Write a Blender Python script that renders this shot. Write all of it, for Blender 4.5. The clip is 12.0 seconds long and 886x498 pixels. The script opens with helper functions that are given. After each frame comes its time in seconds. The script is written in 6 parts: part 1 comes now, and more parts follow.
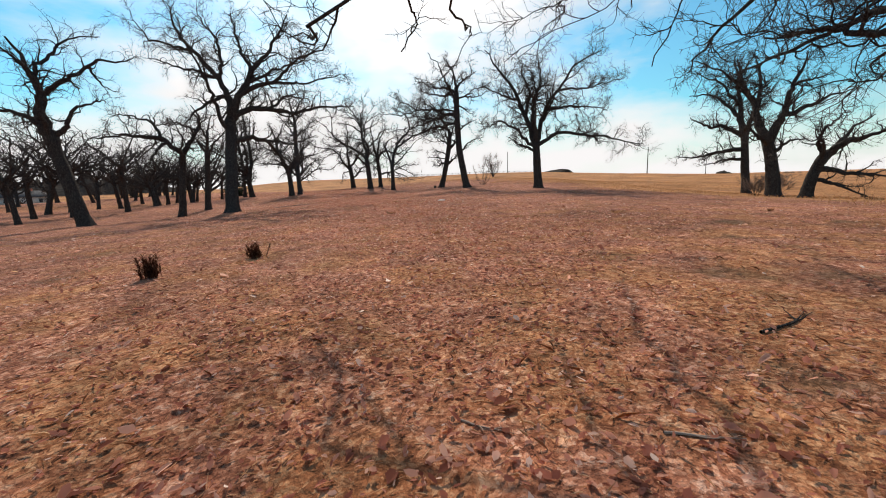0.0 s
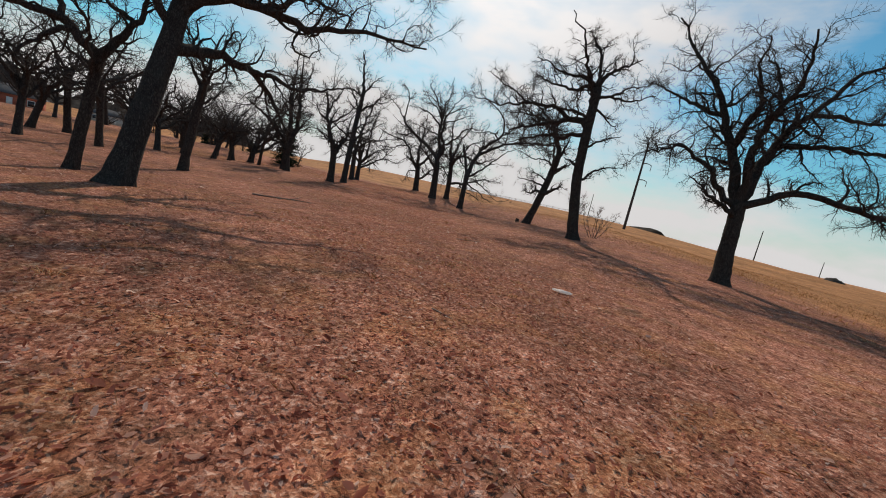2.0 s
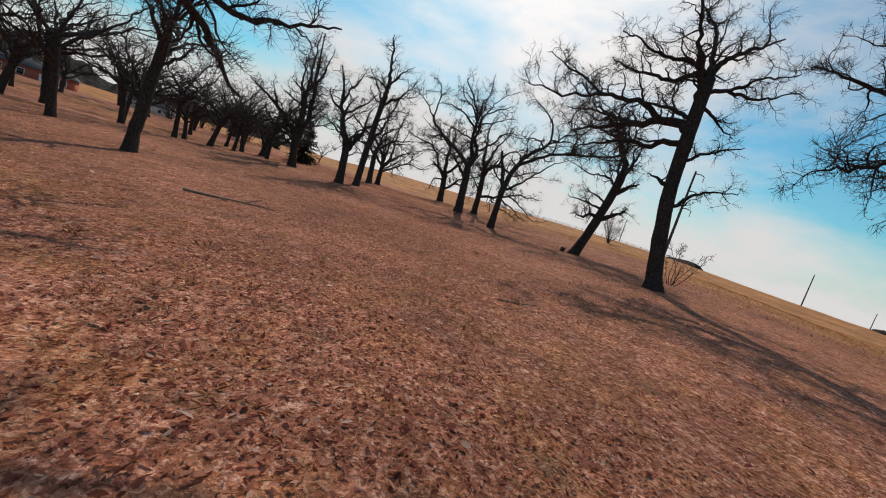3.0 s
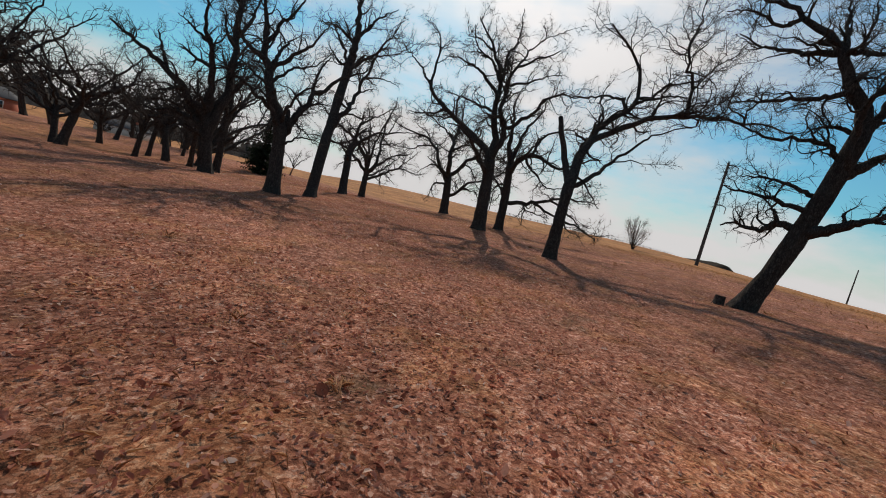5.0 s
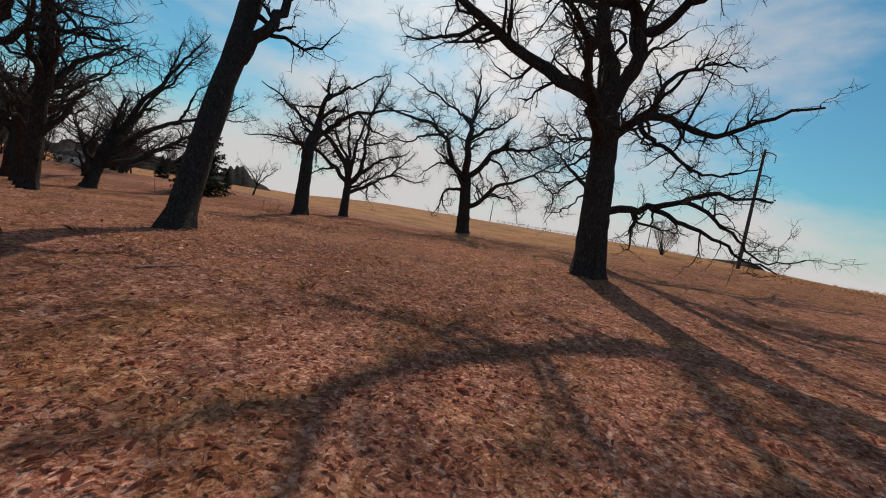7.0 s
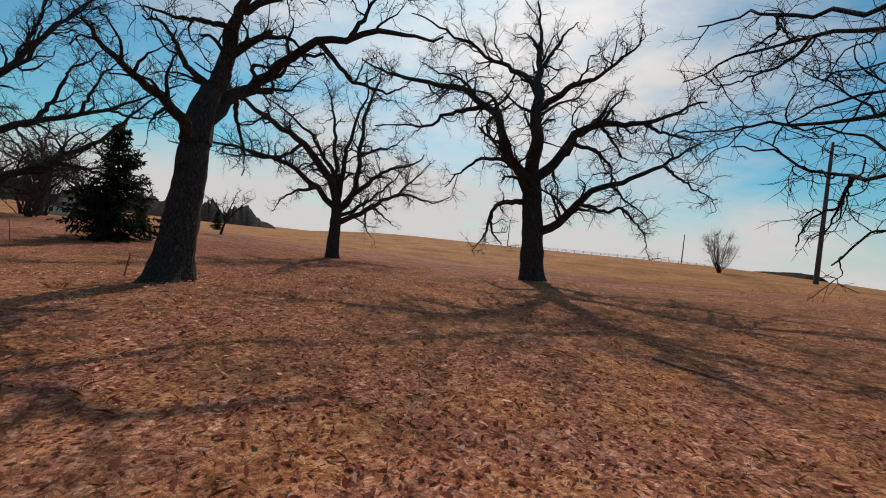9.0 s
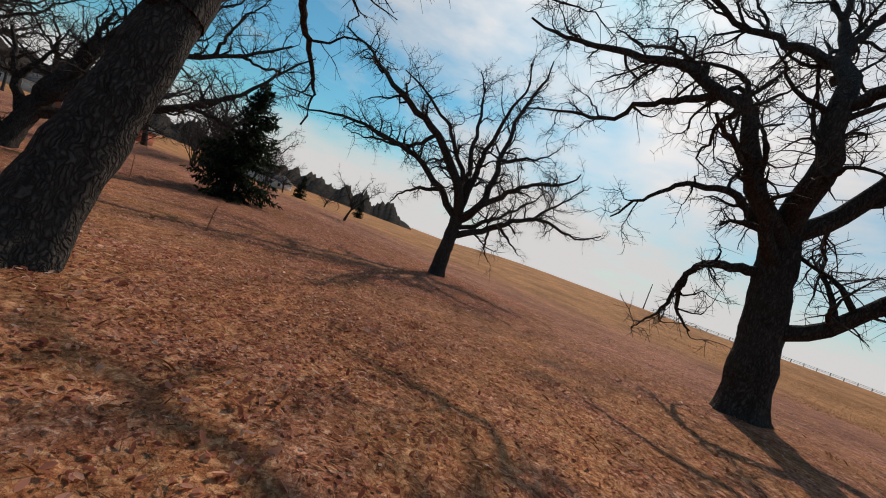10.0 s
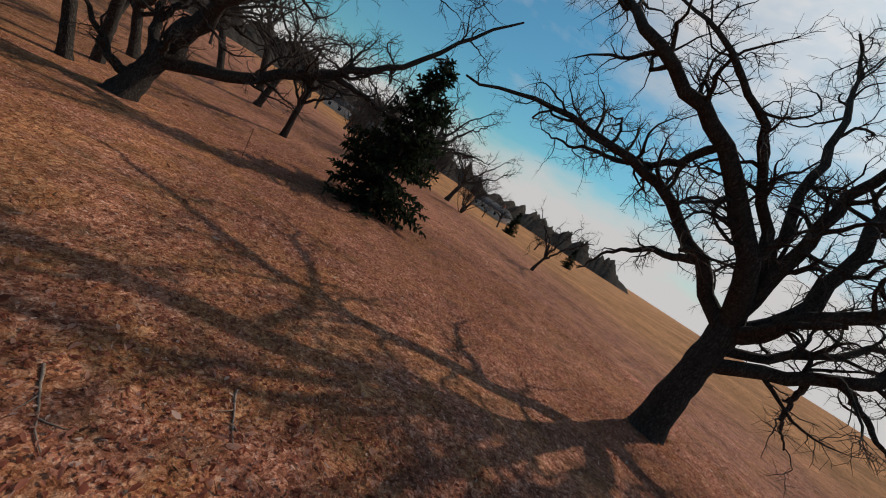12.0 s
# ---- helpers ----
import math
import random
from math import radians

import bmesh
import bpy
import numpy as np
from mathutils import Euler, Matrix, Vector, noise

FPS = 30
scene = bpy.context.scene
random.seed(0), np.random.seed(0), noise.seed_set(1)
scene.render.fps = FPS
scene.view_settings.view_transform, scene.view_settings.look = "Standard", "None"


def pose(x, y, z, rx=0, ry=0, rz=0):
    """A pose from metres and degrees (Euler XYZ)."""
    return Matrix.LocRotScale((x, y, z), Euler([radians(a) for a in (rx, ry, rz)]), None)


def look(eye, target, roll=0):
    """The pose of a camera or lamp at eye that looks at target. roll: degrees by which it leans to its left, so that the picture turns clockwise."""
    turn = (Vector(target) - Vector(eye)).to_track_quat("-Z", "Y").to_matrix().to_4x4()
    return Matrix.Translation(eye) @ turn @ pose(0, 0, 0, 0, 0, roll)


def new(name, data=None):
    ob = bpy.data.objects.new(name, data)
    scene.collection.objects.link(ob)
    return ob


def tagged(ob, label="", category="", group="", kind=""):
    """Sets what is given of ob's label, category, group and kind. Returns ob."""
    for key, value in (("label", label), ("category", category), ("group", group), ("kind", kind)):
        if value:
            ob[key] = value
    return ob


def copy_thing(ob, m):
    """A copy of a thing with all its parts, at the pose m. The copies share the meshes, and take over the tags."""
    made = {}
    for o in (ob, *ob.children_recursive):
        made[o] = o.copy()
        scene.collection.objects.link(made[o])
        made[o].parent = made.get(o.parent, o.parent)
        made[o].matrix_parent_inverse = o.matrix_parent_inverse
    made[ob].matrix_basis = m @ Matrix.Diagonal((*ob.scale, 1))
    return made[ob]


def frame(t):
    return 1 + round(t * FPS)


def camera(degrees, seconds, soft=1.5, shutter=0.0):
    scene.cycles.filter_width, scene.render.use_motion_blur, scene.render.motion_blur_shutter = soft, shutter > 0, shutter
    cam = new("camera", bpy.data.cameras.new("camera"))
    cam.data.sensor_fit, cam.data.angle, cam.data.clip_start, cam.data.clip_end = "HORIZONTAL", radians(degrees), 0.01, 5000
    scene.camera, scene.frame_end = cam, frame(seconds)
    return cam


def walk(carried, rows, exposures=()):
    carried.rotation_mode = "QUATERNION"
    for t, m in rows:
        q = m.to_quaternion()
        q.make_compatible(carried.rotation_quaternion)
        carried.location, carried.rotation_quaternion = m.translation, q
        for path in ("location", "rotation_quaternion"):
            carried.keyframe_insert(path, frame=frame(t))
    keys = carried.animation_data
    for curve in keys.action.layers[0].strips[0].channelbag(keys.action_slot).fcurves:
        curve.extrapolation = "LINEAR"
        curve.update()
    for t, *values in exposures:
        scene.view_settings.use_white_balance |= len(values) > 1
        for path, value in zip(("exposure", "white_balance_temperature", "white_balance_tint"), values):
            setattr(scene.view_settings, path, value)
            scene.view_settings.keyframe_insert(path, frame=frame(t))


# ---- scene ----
# camera ---------------------------------------------------------------
cam = camera(95.3, 12.0, soft=1.05, shutter=0.016)
PATH = [
    (0, (-0.012, 0.151, 0.877), (0.448, 2.069, 0.548), -1.92),
    (0.5, (0.555, 3.575, 0.965), (0.96, 5.507, 0.643), 1.54),
    (1, (1.061, 6.881, 1.059), (1.409, 8.826, 0.75), 5.08),
    (1.5, (1.533, 10.299, 1.207), (1.805, 12.258, 0.912), 9.05),
    (2, (1.743, 13.605, 1.368), (1.938, 15.575, 1.084), 12.91),
    (2.5, (1.878, 16.81, 1.39), (2.003, 18.787, 1.119), 16.03),
    (3, (1.888, 20.031, 1.404), (1.97, 22.013, 1.144), 17.43),
    (3.2, (1.891, 21.295, 1.413), (1.956, 23.277, 1.153), 17.31),
    (4.8, (1.411, 32.103, 1.088), (1.476, 34.09, 0.872), 13.99),
    (5, (1.273, 33.378, 1.052), (1.341, 35.366, 0.845), 14.05),
    (5.5, (0.93, 36.541, 0.946), (0.999, 38.531, 0.756), 13.40),
    (6, (0.502, 39.684, 0.896), (0.577, 41.675, 0.724), 12.78),
    (6.5, (0.127, 42.718, 0.914), (0.208, 44.71, 0.76), 11.87),
    (7, (-0.168, 45.859, 0.95), (-0.094, 47.853, 0.811), 10.20),
    (7.2, (-0.331, 47.012, 0.958), (-0.258, 49.006, 0.828), 9.69),
    (8.8, (-1.31, 56.105, 1.162), (-1.29, 58.105, 1.14), 6.71),
    (9, (-1.43, 57.214, 1.207), (-1.428, 59.214, 1.191), 6.49),
    (9.5, (-1.725, 59.936, 1.313), (-1.958, 61.922, 1.311), 13.19),
    (10, (-1.945, 62.161, 1.478), (-2.554, 64.065, 1.435), 20.93),
    (10.5, (-2.294, 64.206, 1.773), (-3.3, 65.931, 1.66), 32.85),
    (11, (-2.925, 66.341, 2.116), (-4.266, 67.802, 1.854), 42.04),
    (11.5, (-4.031, 68.294, 2.295), (-5.479, 69.628, 1.946), 40.00),
    (12, (-5.499, 70.129, 2.312), (-6.934, 71.483, 1.985), 32.92),
]
EXPOSURES = [(0.0, -0.32), (0.8, -0.50), (1.5, -0.74), (2.5, -0.80), (3.2, -0.74), (4.8, -0.80), (5.5, -1.00), (7.0, -0.96), (9.1, -0.92), (10.0, -0.86), (10.7, -0.95), (12.0, -1.03)]
walk(cam, [(t, look(eye, target, roll)) for t, eye, target, roll in PATH], EXPOSURES)

# light ----------------------------------------------------------------
SUN_AZ, SUN_EL = -1.5, 41.0          # degrees from +y towards +x, and above the ground


def compass_way(az, el):
    return Vector((math.sin(radians(az)) * math.cos(radians(el)), math.cos(radians(az)) * math.cos(radians(el)), math.sin(radians(el))))


def sun_and_sky():
    way = compass_way(SUN_AZ, SUN_EL)
    lamp = bpy.data.lights.new("sun", "SUN")
    lamp.energy, lamp.angle, lamp.color = 5.0, radians(0.6), (1.0, 0.90, 0.77)
    ob = new("sun", lamp)
    ob.matrix_world = look(way * 50, (0, 0, 0))
    world = bpy.data.worlds.new("sky")
    scene.world = world
    world.use_nodes = True
    nt = world.node_tree
    nt.nodes.clear()
    N, L = nt.nodes.new, nt.links.new
    out, bg = N("ShaderNodeOutputWorld"), N("ShaderNodeBackground")
    sky = N("ShaderNodeTexSky")
    sky.sky_type, sky.sun_disc = "NISHITA", False
    sky.sun_elevation, sky.sun_rotation = radians(SUN_EL), radians(SUN_AZ)
    sky.air_density, sky.dust_density, sky.ozone_density = 1.3, 0.6, 2.0
    bg.inputs["Strength"].default_value = 0.103
    tc, mp, mp2 = N("ShaderNodeTexCoord"), N("ShaderNodeMapping"), N("ShaderNodeMapping")
    # clouds: broad sheets drawn out along the horizon, with torn edges
    n1, n2 = N("ShaderNodeTexNoise"), N("ShaderNodeTexNoise")
    mp.inputs["Scale"].default_value = (1.3, 1.3, 4.2)
    mp.inputs["Location"].default_value = CLOUD_AT
    mp2.inputs["Scale"].default_value = (3.2, 3.2, 7.5)
    n1.inputs["Scale"].default_value, n1.inputs["Detail"].default_value, n1.inputs["Roughness"].default_value = 1.0, 6.0, 0.55
    n2.inputs["Scale"].default_value, n2.inputs["Detail"].default_value, n2.inputs["Roughness"].default_value = 1.2, 7.0, 0.6
    for m, n in ((mp, n1), (mp2, n2)):
        L(tc.outputs["Generated"], m.inputs["Vector"])
        L(m.outputs["Vector"], n.inputs["Vector"])
    add, ramp = N("ShaderNodeMath"), N("ShaderNodeValToRGB")
    add.operation = "MULTIPLY_ADD"
    add.inputs[1].default_value = 0.45
    L(n2.outputs["Fac"], add.inputs[0])
    L(n1.outputs["Fac"], add.inputs[2])
    ramp.color_ramp.elements[0].position, ramp.color_ramp.elements[1].position = 0.725, 1.01
    # thicker cloud and haze round the sun and along the horizon
    dot, glow = N("ShaderNodeVectorMath"), N("ShaderNodeMapRange")
    dot.operation = "DOT_PRODUCT"
    dot.inputs[1].default_value = way
    L(tc.outputs["Generated"], dot.inputs[0])
    glow.inputs["From Min"].default_value, glow.inputs["From Max"].default_value = 0.79, 1.0
    glow.inputs["To Min"].default_value, glow.inputs["To Max"].default_value = 0.0, 0.27
    L(dot.outputs["Value"], glow.inputs["Value"])
    sep, low = N("ShaderNodeSeparateXYZ"), N("ShaderNodeMapRange")
    L(tc.outputs["Generated"], sep.inputs[0])
    low.inputs["From Min"].default_value, low.inputs["From Max"].default_value = 0.0, 0.17
    low.inputs["To Min"].default_value, low.inputs["To Max"].default_value = 0.38, 0.0
    L(sep.outputs["Z"], low.inputs["Value"])
    s1, s2 = N("ShaderNodeMath"), N("ShaderNodeMath")
    L(add.outputs[0], s1.inputs[0])
    L(glow.outputs["Result"], s1.inputs[1])
    L(s1.outputs[0], s2.inputs[0])
    L(low.outputs["Result"], s2.inputs[1])
    L(s2.outputs[0], ramp.inputs["Fac"])
    tint = N("ShaderNodeMix")
    tint.data_type, tint.blend_type = "RGBA", "MULTIPLY"
    tint.inputs[0].default_value = 1.0
    tint.inputs[7].default_value = (0.68, 1.38, 1.53, 1.0)
    L(sky.outputs["Color"], tint.inputs[6])
    mix = N("ShaderNodeMix")
    mix.data_type = "RGBA"
    L(ramp.outputs["Color"], mix.inputs[0])
    L(tint.outputs[2], mix.inputs[6])
    # thin cloud in front of the sun is brighter than the rest
    near, bright = N("ShaderNodeMapRange"), N("ShaderNodeVectorMath")
    near.inputs["From Min"].default_value, near.inputs["From Max"].default_value = 0.83, 1.0
    near.inputs["To Min"].default_value, near.inputs["To Max"].default_value = 1.0, 1.5
    L(dot.outputs["Value"], near.inputs["Value"])
    bright.operation = "SCALE"
    bright.inputs[0].default_value = CLOUD_WHITE[:3]
    L(near.outputs["Result"], bright.inputs["Scale"])
    L(bright.outputs[0], mix.inputs[7])
    L(mix.outputs[2], bg.inputs["Color"])
    L(bg.outputs["Background"], out.inputs["Surface"])


CLOUD_AT = (0.3, 0.1, 0.0)
CLOUD_WHITE = (11.7, 11.4, 11.3, 1.0)
sun_and_sky()


# materials ------------------------------------------------------------
def ramp_to(nt, fac, stops):
    r = nt.nodes.new("ShaderNodeValToRGB")
    while len(r.color_ramp.elements) < len(stops):
        r.color_ramp.elements.new(0.5)
    for e, (p, c) in zip(r.color_ramp.elements, stops):
        e.position, e.color = p, (*c, 1)
    nt.links.new(fac, r.inputs["Fac"])
    return r.outputs["Color"]


def noise_at(nt, vector, scale, detail=4.0, rough=0.55, stretch=None):
    if stretch:
        m = nt.nodes.new("ShaderNodeMapping")
        m.inputs["Scale"].default_value = stretch
        nt.links.new(vector, m.inputs["Vector"])
        vector = m.outputs["Vector"]
    n = nt.nodes.new("ShaderNodeTexNoise")
    n.inputs["Scale"].default_value, n.inputs["Detail"].default_value, n.inputs["Roughness"].default_value = scale, detail, rough
    nt.links.new(vector, n.inputs["Vector"])
    return n.outputs["Fac"]


def blend(nt, fac, a, b, kind="MIX"):
    m = nt.nodes.new("ShaderNodeMix")
    m.data_type, m.blend_type = "RGBA", kind
    for sock, v in ((m.inputs[0], fac), (m.inputs[6], a), (m.inputs[7], b)):
        if isinstance(v, (int, float)):
            sock.default_value = v
        elif isinstance(v, tuple):
            sock.default_value = (*v, 1)
        else:
            nt.links.new(v, sock)
    return m.outputs[2]


def material(name, rough=0.9, spec=0.15):
    m = bpy.data.materials.new(name)
    m.use_nodes = True
    b = m.node_tree.nodes["Principled BSDF"]
    b.inputs["Roughness"].default_value = rough
    b.inputs["Specular IOR Level"].default_value = spec
    return m, m.node_tree, b


def bump_to(nt, bsdf, height, strength, distance):
    b = nt.nodes.new("ShaderNodeBump")
    b.inputs["Strength"].default_value, b.inputs["Distance"].default_value = strength, distance
    nt.links.new(height, b.inputs["Height"])
    nt.links.new(b.outputs["Normal"], bsdf.inputs["Normal"])


def coords(nt, kind="Object"):
    return nt.nodes.new("ShaderNodeTexCoord").outputs[kind]


def mapped(nt, value, a, b, c=0.0, d=1.0):
    m = nt.nodes.new("ShaderNodeMapRange")
    for k, v in zip(("From Min", "From Max", "To Min", "To Max"), (a, b, c, d)):
        m.inputs[k].default_value = v
    nt.links.new(value, m.inputs["Value"])
    return m.outputs["Result"]


def make_bark():
    m, nt, b = material("bark", 0.95, 0.1)
    co = coords(nt)
    patch = noise_at(nt, co, 1.4, 3.0)
    grain = noise_at(nt, co, 14.0, 6.0, 0.65, (1.0, 1.0, 0.3))
    # long plates parted by deep furrows
    warp = nt.nodes.new("ShaderNodeMix")
    warp.data_type, warp.blend_type = "RGBA", "LINEAR_LIGHT"
    warp.inputs[0].default_value = 0.10
    wob = nt.nodes.new("ShaderNodeTexNoise")
    wob.inputs["Scale"].default_value, wob.inputs["Detail"].default_value = 5.0, 3.0
    nt.links.new(co, wob.inputs["Vector"])
    nt.links.new(co, warp.inputs[6])
    nt.links.new(wob.outputs["Color"], warp.inputs[7])
    stretch = nt.nodes.new("ShaderNodeMapping")
    stretch.inputs["Scale"].default_value = (1.0, 1.0, 0.22)
    nt.links.new(warp.outputs[2], stretch.inputs["Vector"])
    plate = nt.nodes.new("ShaderNodeTexVoronoi")
    plate.feature = "DISTANCE_TO_EDGE"
    plate.inputs["Scale"].default_value = 24.0
    nt.links.new(stretch.outputs["Vector"], plate.inputs["Vector"])
    high = nt.nodes.new("ShaderNodeMath")
    high.operation = "MULTIPLY_ADD"
    high.inputs[1].default_value = 0.75
    nt.links.new(grain, high.inputs[0])
    nt.links.new(mapped(nt, plate.outputs["Distance"], 0.0, 0.28, 0.0, 0.42), high.inputs[2])
    col = ramp_to(nt, high.outputs[0], [(0.12, (0.013, 0.010, 0.009)), (0.4, (0.036, 0.029, 0.025)), (0.7, (0.066, 0.055, 0.048)), (0.92, (0.110, 0.093, 0.080))])
    col = blend(nt, mapped(nt, patch, 0.45, 0.7, 0.0, 0.3), col, (0.075, 0.071, 0.062))
    nt.links.new(col, b.inputs["Base Color"])
    bump_to(nt, b, high.outputs[0], 1.0, 0.045)
    return m


def make_twig():
    m, nt, b = material("twig_bark", 0.9, 0.1)
    n = noise_at(nt, coords(nt), 3.0)
    nt.links.new(ramp_to(nt, n, [(0.3, (0.045, 0.036, 0.032)), (0.7, (0.10, 0.080, 0.068))]), b.inputs["Base Color"])
    return m


def make_ground():
    m, nt, b = material("dry_grass_ground", 0.95, 0.08)
    co = coords(nt)
    broad = noise_at(nt, co, 0.16, 4.0)
    mid = noise_at(nt, co, 1.1, 5.0, 0.6)
    fine = noise_at(nt, co, 13.0, 6.0, 0.7, (1.0, 0.55, 1.0))
    warp = nt.nodes.new("ShaderNodeTexNoise")
    warp.inputs["Scale"].default_value, warp.inputs["Detail"].default_value = 6.0, 3.0
    nt.links.new(co, warp.inputs["Vector"])
    bent = nt.nodes.new("ShaderNodeMix")
    bent.data_type, bent.blend_type = "RGBA", "LINEAR_LIGHT"
    bent.inputs[0].default_value = 0.09
    nt.links.new(co, bent.inputs[6])
    nt.links.new(warp.outputs["Color"], bent.inputs[7])
    cells = []
    for scale in (21.0, 44.0):
        vor = nt.nodes.new("ShaderNodeTexVoronoi")
        vor.inputs["Scale"].default_value = scale
        nt.links.new(bent.outputs[2], vor.inputs["Vector"])
        sc = nt.nodes.new("ShaderNodeSeparateColor")
        nt.links.new(vor.outputs["Color"], sc.inputs[0])
        cells.append((sc.outputs[0], vor.outputs["Distance"]))
    leaf_mix = nt.nodes.new("ShaderNodeMath")
    leaf_mix.operation = "MULTIPLY_ADD"
    leaf_mix.inputs[1].default_value = 0.45
    nt.links.new(cells[1][0], leaf_mix.inputs[0])
    half = nt.nodes.new("ShaderNodeMath")
    half.operation = "MULTIPLY_ADD"
    half.inputs[1].default_value, half.inputs[2].default_value = 0.38, 0.09
    nt.links.new(cells[0][0], half.inputs[0])
    nt.links.new(half.outputs[0], leaf_mix.inputs[2])
    fleck = nt.nodes.new("ShaderNodeMath")
    fleck.operation = "MULTIPLY_ADD"
    fleck.inputs[1].default_value = 0.45
    nt.links.new(leaf_mix.outputs[0], fleck.inputs[0])
    down = nt.nodes.new("ShaderNodeMath")
    down.operation = "MULTIPLY"
    down.inputs[1].default_value = 0.58
    nt.links.new(fine, down.inputs[0])
    nt.links.new(down.outputs[0], fleck.inputs[2])
    fleck = fleck.outputs[0]
    litter = ramp_to(nt, fleck, [(0.26, (0.056, 0.017, 0.011)), (0.42, (0.233, 0.080, 0.048)), (0.58, (0.484, 0.198, 0.122)), (0.74, (0.781, 0.463, 0.344))])
    straw = ramp_to(nt, fleck, [(0.27, (0.082, 0.027, 0.012)), (0.48, (0.365, 0.136, 0.058)), (0.75, (0.711, 0.376, 0.189))])
    sep = nt.nodes.new("ShaderNodeSeparateXYZ")
    nt.links.new(co, sep.inputs[0])
    # more grass than leaves towards the open end of the grove
    grassy = nt.nodes.new("ShaderNodeMath")
    grassy.operation, grassy.use_clamp = "ADD", True
    nt.links.new(mapped(nt, mid, 0.42, 0.62), grassy.inputs[0])
    ends = nt.nodes.new("ShaderNodeMath")
    ends.operation = "ADD"
    nt.links.new(mapped(nt, sep.outputs["Y"], 52.0, 66.0, -0.32, 0.5), ends.inputs[0])
    nt.links.new(mapped(nt, sep.outputs["Y"], 3.0, 18.0, 0.55, 0.0), ends.inputs[1])
    leafy_end = nt.nodes.new("ShaderNodeMath")
    leafy_end.operation = "ADD"
    nt.links.new(ends.outputs[0], leafy_end.inputs[0])
    nt.links.new(mapped(nt, sep.outputs["Y"], 67.0, 76.0, 0.0, -0.75), leafy_end.inputs[1])
    nt.links.new(leafy_end.outputs[0], grassy.inputs[1])
    col = blend(nt, grassy.outputs[0], litter, straw)
    # open field of golden grass past the grove
    edge = nt.nodes.new("ShaderNodeMath")
    edge.operation = "MULTIPLY_ADD"
    edge.inputs[1].default_value = 16.0
    nt.links.new(broad, edge.inputs[0])
    nt.links.new(sep.outputs["X"], edge.inputs[2])
    far_y = mapped(nt, sep.outputs["Y"], 92.0, 112.0)
    field = nt.nodes.new("ShaderNodeMath")
    field.operation, field.use_clamp = "ADD", True
    nt.links.new(mapped(nt, edge.outputs[0], 26.0, 31.0), field.inputs[0])
    nt.links.new(far_y, field.inputs[1])
    gold = ramp_to(nt, fine, [(0.25, (0.24, 0.096, 0.038)), (0.5, (0.48, 0.215, 0.088)), (0.75, (0.66, 0.35, 0.155))])
    col = blend(nt, field.outputs[0], col, gold)
    tone = mapped(nt, broad, 0.3, 0.7, 0.66, 1.22)
    comb = nt.nodes.new("ShaderNodeCombineColor")
    for k in range(3):
        nt.links.new(tone, comb.inputs[k])
    col = blend(nt, 1.0, col, comb.outputs[0], "MULTIPLY")
    # patches of bleached straw and of damp leaves, an arm's length across
    patches = mapped(nt, noise_at(nt, co, 2.4, 6.0, 0.68, (1.0, 0.7, 1.0)), 0.34, 0.66, 0.66, 1.30)
    shade = nt.nodes.new("ShaderNodeCombineColor")
    for k in range(3):
        nt.links.new(patches, shade.inputs[k])
    col = blend(nt, 1.0, col, shade.outputs[0], "MULTIPLY")
    smudge = noise_at(nt, co, 0.45, 5.0, 0.65)
    col = blend(nt, mapped(nt, smudge, 0.55, 0.72, 0.0, 0.45), col, (0.10, 0.052, 0.030))
    green = noise_at(nt, co, 0.9, 3.0, 0.6)
    col = blend(nt, mapped(nt, green, 0.60, 0.74, 0.0, 0.5), col, (0.085, 0.072, 0.036))
    nt.links.new(col, b.inputs["Base Color"])
    # matted clumps, a hand's width across
    clump = noise_at(nt, co, 6.0, 4.0, 0.6)
    relief = nt.nodes.new("ShaderNodeMath")
    relief.operation = "ADD"
    nt.links.new(fleck, relief.inputs[0])
    nt.links.new(clump, relief.inputs[1])
    bump_to(nt, b, relief.outputs[0], 1.0, 0.07)
    return m


def make_leafy(name, stops, rough=0.8, sheer=0.4):
    m, nt, b = material(name, rough, 0.04)
    g = nt.nodes.new("ShaderNodeNewGeometry")
    col = ramp_to(nt, g.outputs["Random Per Island"], stops)
    nt.links.new(col, b.inputs["Base Color"])
    t, mix = nt.nodes.new("ShaderNodeBsdfTranslucent"), nt.nodes.new("ShaderNodeMixShader")
    nt.links.new(col, t.inputs["Color"])
    mix.inputs[0].default_value = sheer
    nt.links.new(b.outputs[0], mix.inputs[1])
    nt.links.new(t.outputs[0], mix.inputs[2])
    nt.links.new(mix.outputs[0], nt.nodes["Material Output"].inputs["Surface"])
    return m


def make_plain(name, c, rough=0.7, spec=0.3, scale=4.0, vary=0.25):
    m, nt, b = material(name, rough, spec)
    n = noise_at(nt, coords(nt), scale, 4.0)
    lo, hi = tuple(v * (1 - vary) for v in c), tuple(min(1, v * (1 + vary)) for v in c)
    nt.links.new(ramp_to(nt, n, [(0.3, lo), (0.7, hi)]), b.inputs["Base Color"])
    return m


BARK, TWIG, GROUND = make_bark(), make_twig(), make_ground()
LEAF = make_leafy("fallen_leaves", [(0.0, (0.214, 0.075, 0.050)), (0.4, (0.465, 0.184, 0.125)), (0.75, (0.651, 0.331, 0.235)), (0.94, (0.744, 0.451, 0.336)), (1.0, (0.818, 0.653, 0.547))], sheer=0.62)
STRAW = make_leafy("dry_grass", [(0.0, (0.335, 0.147, 0.073)), (0.5, (0.558, 0.294, 0.155)), (1.0, (0.763, 0.516, 0.327))], sheer=0.62)


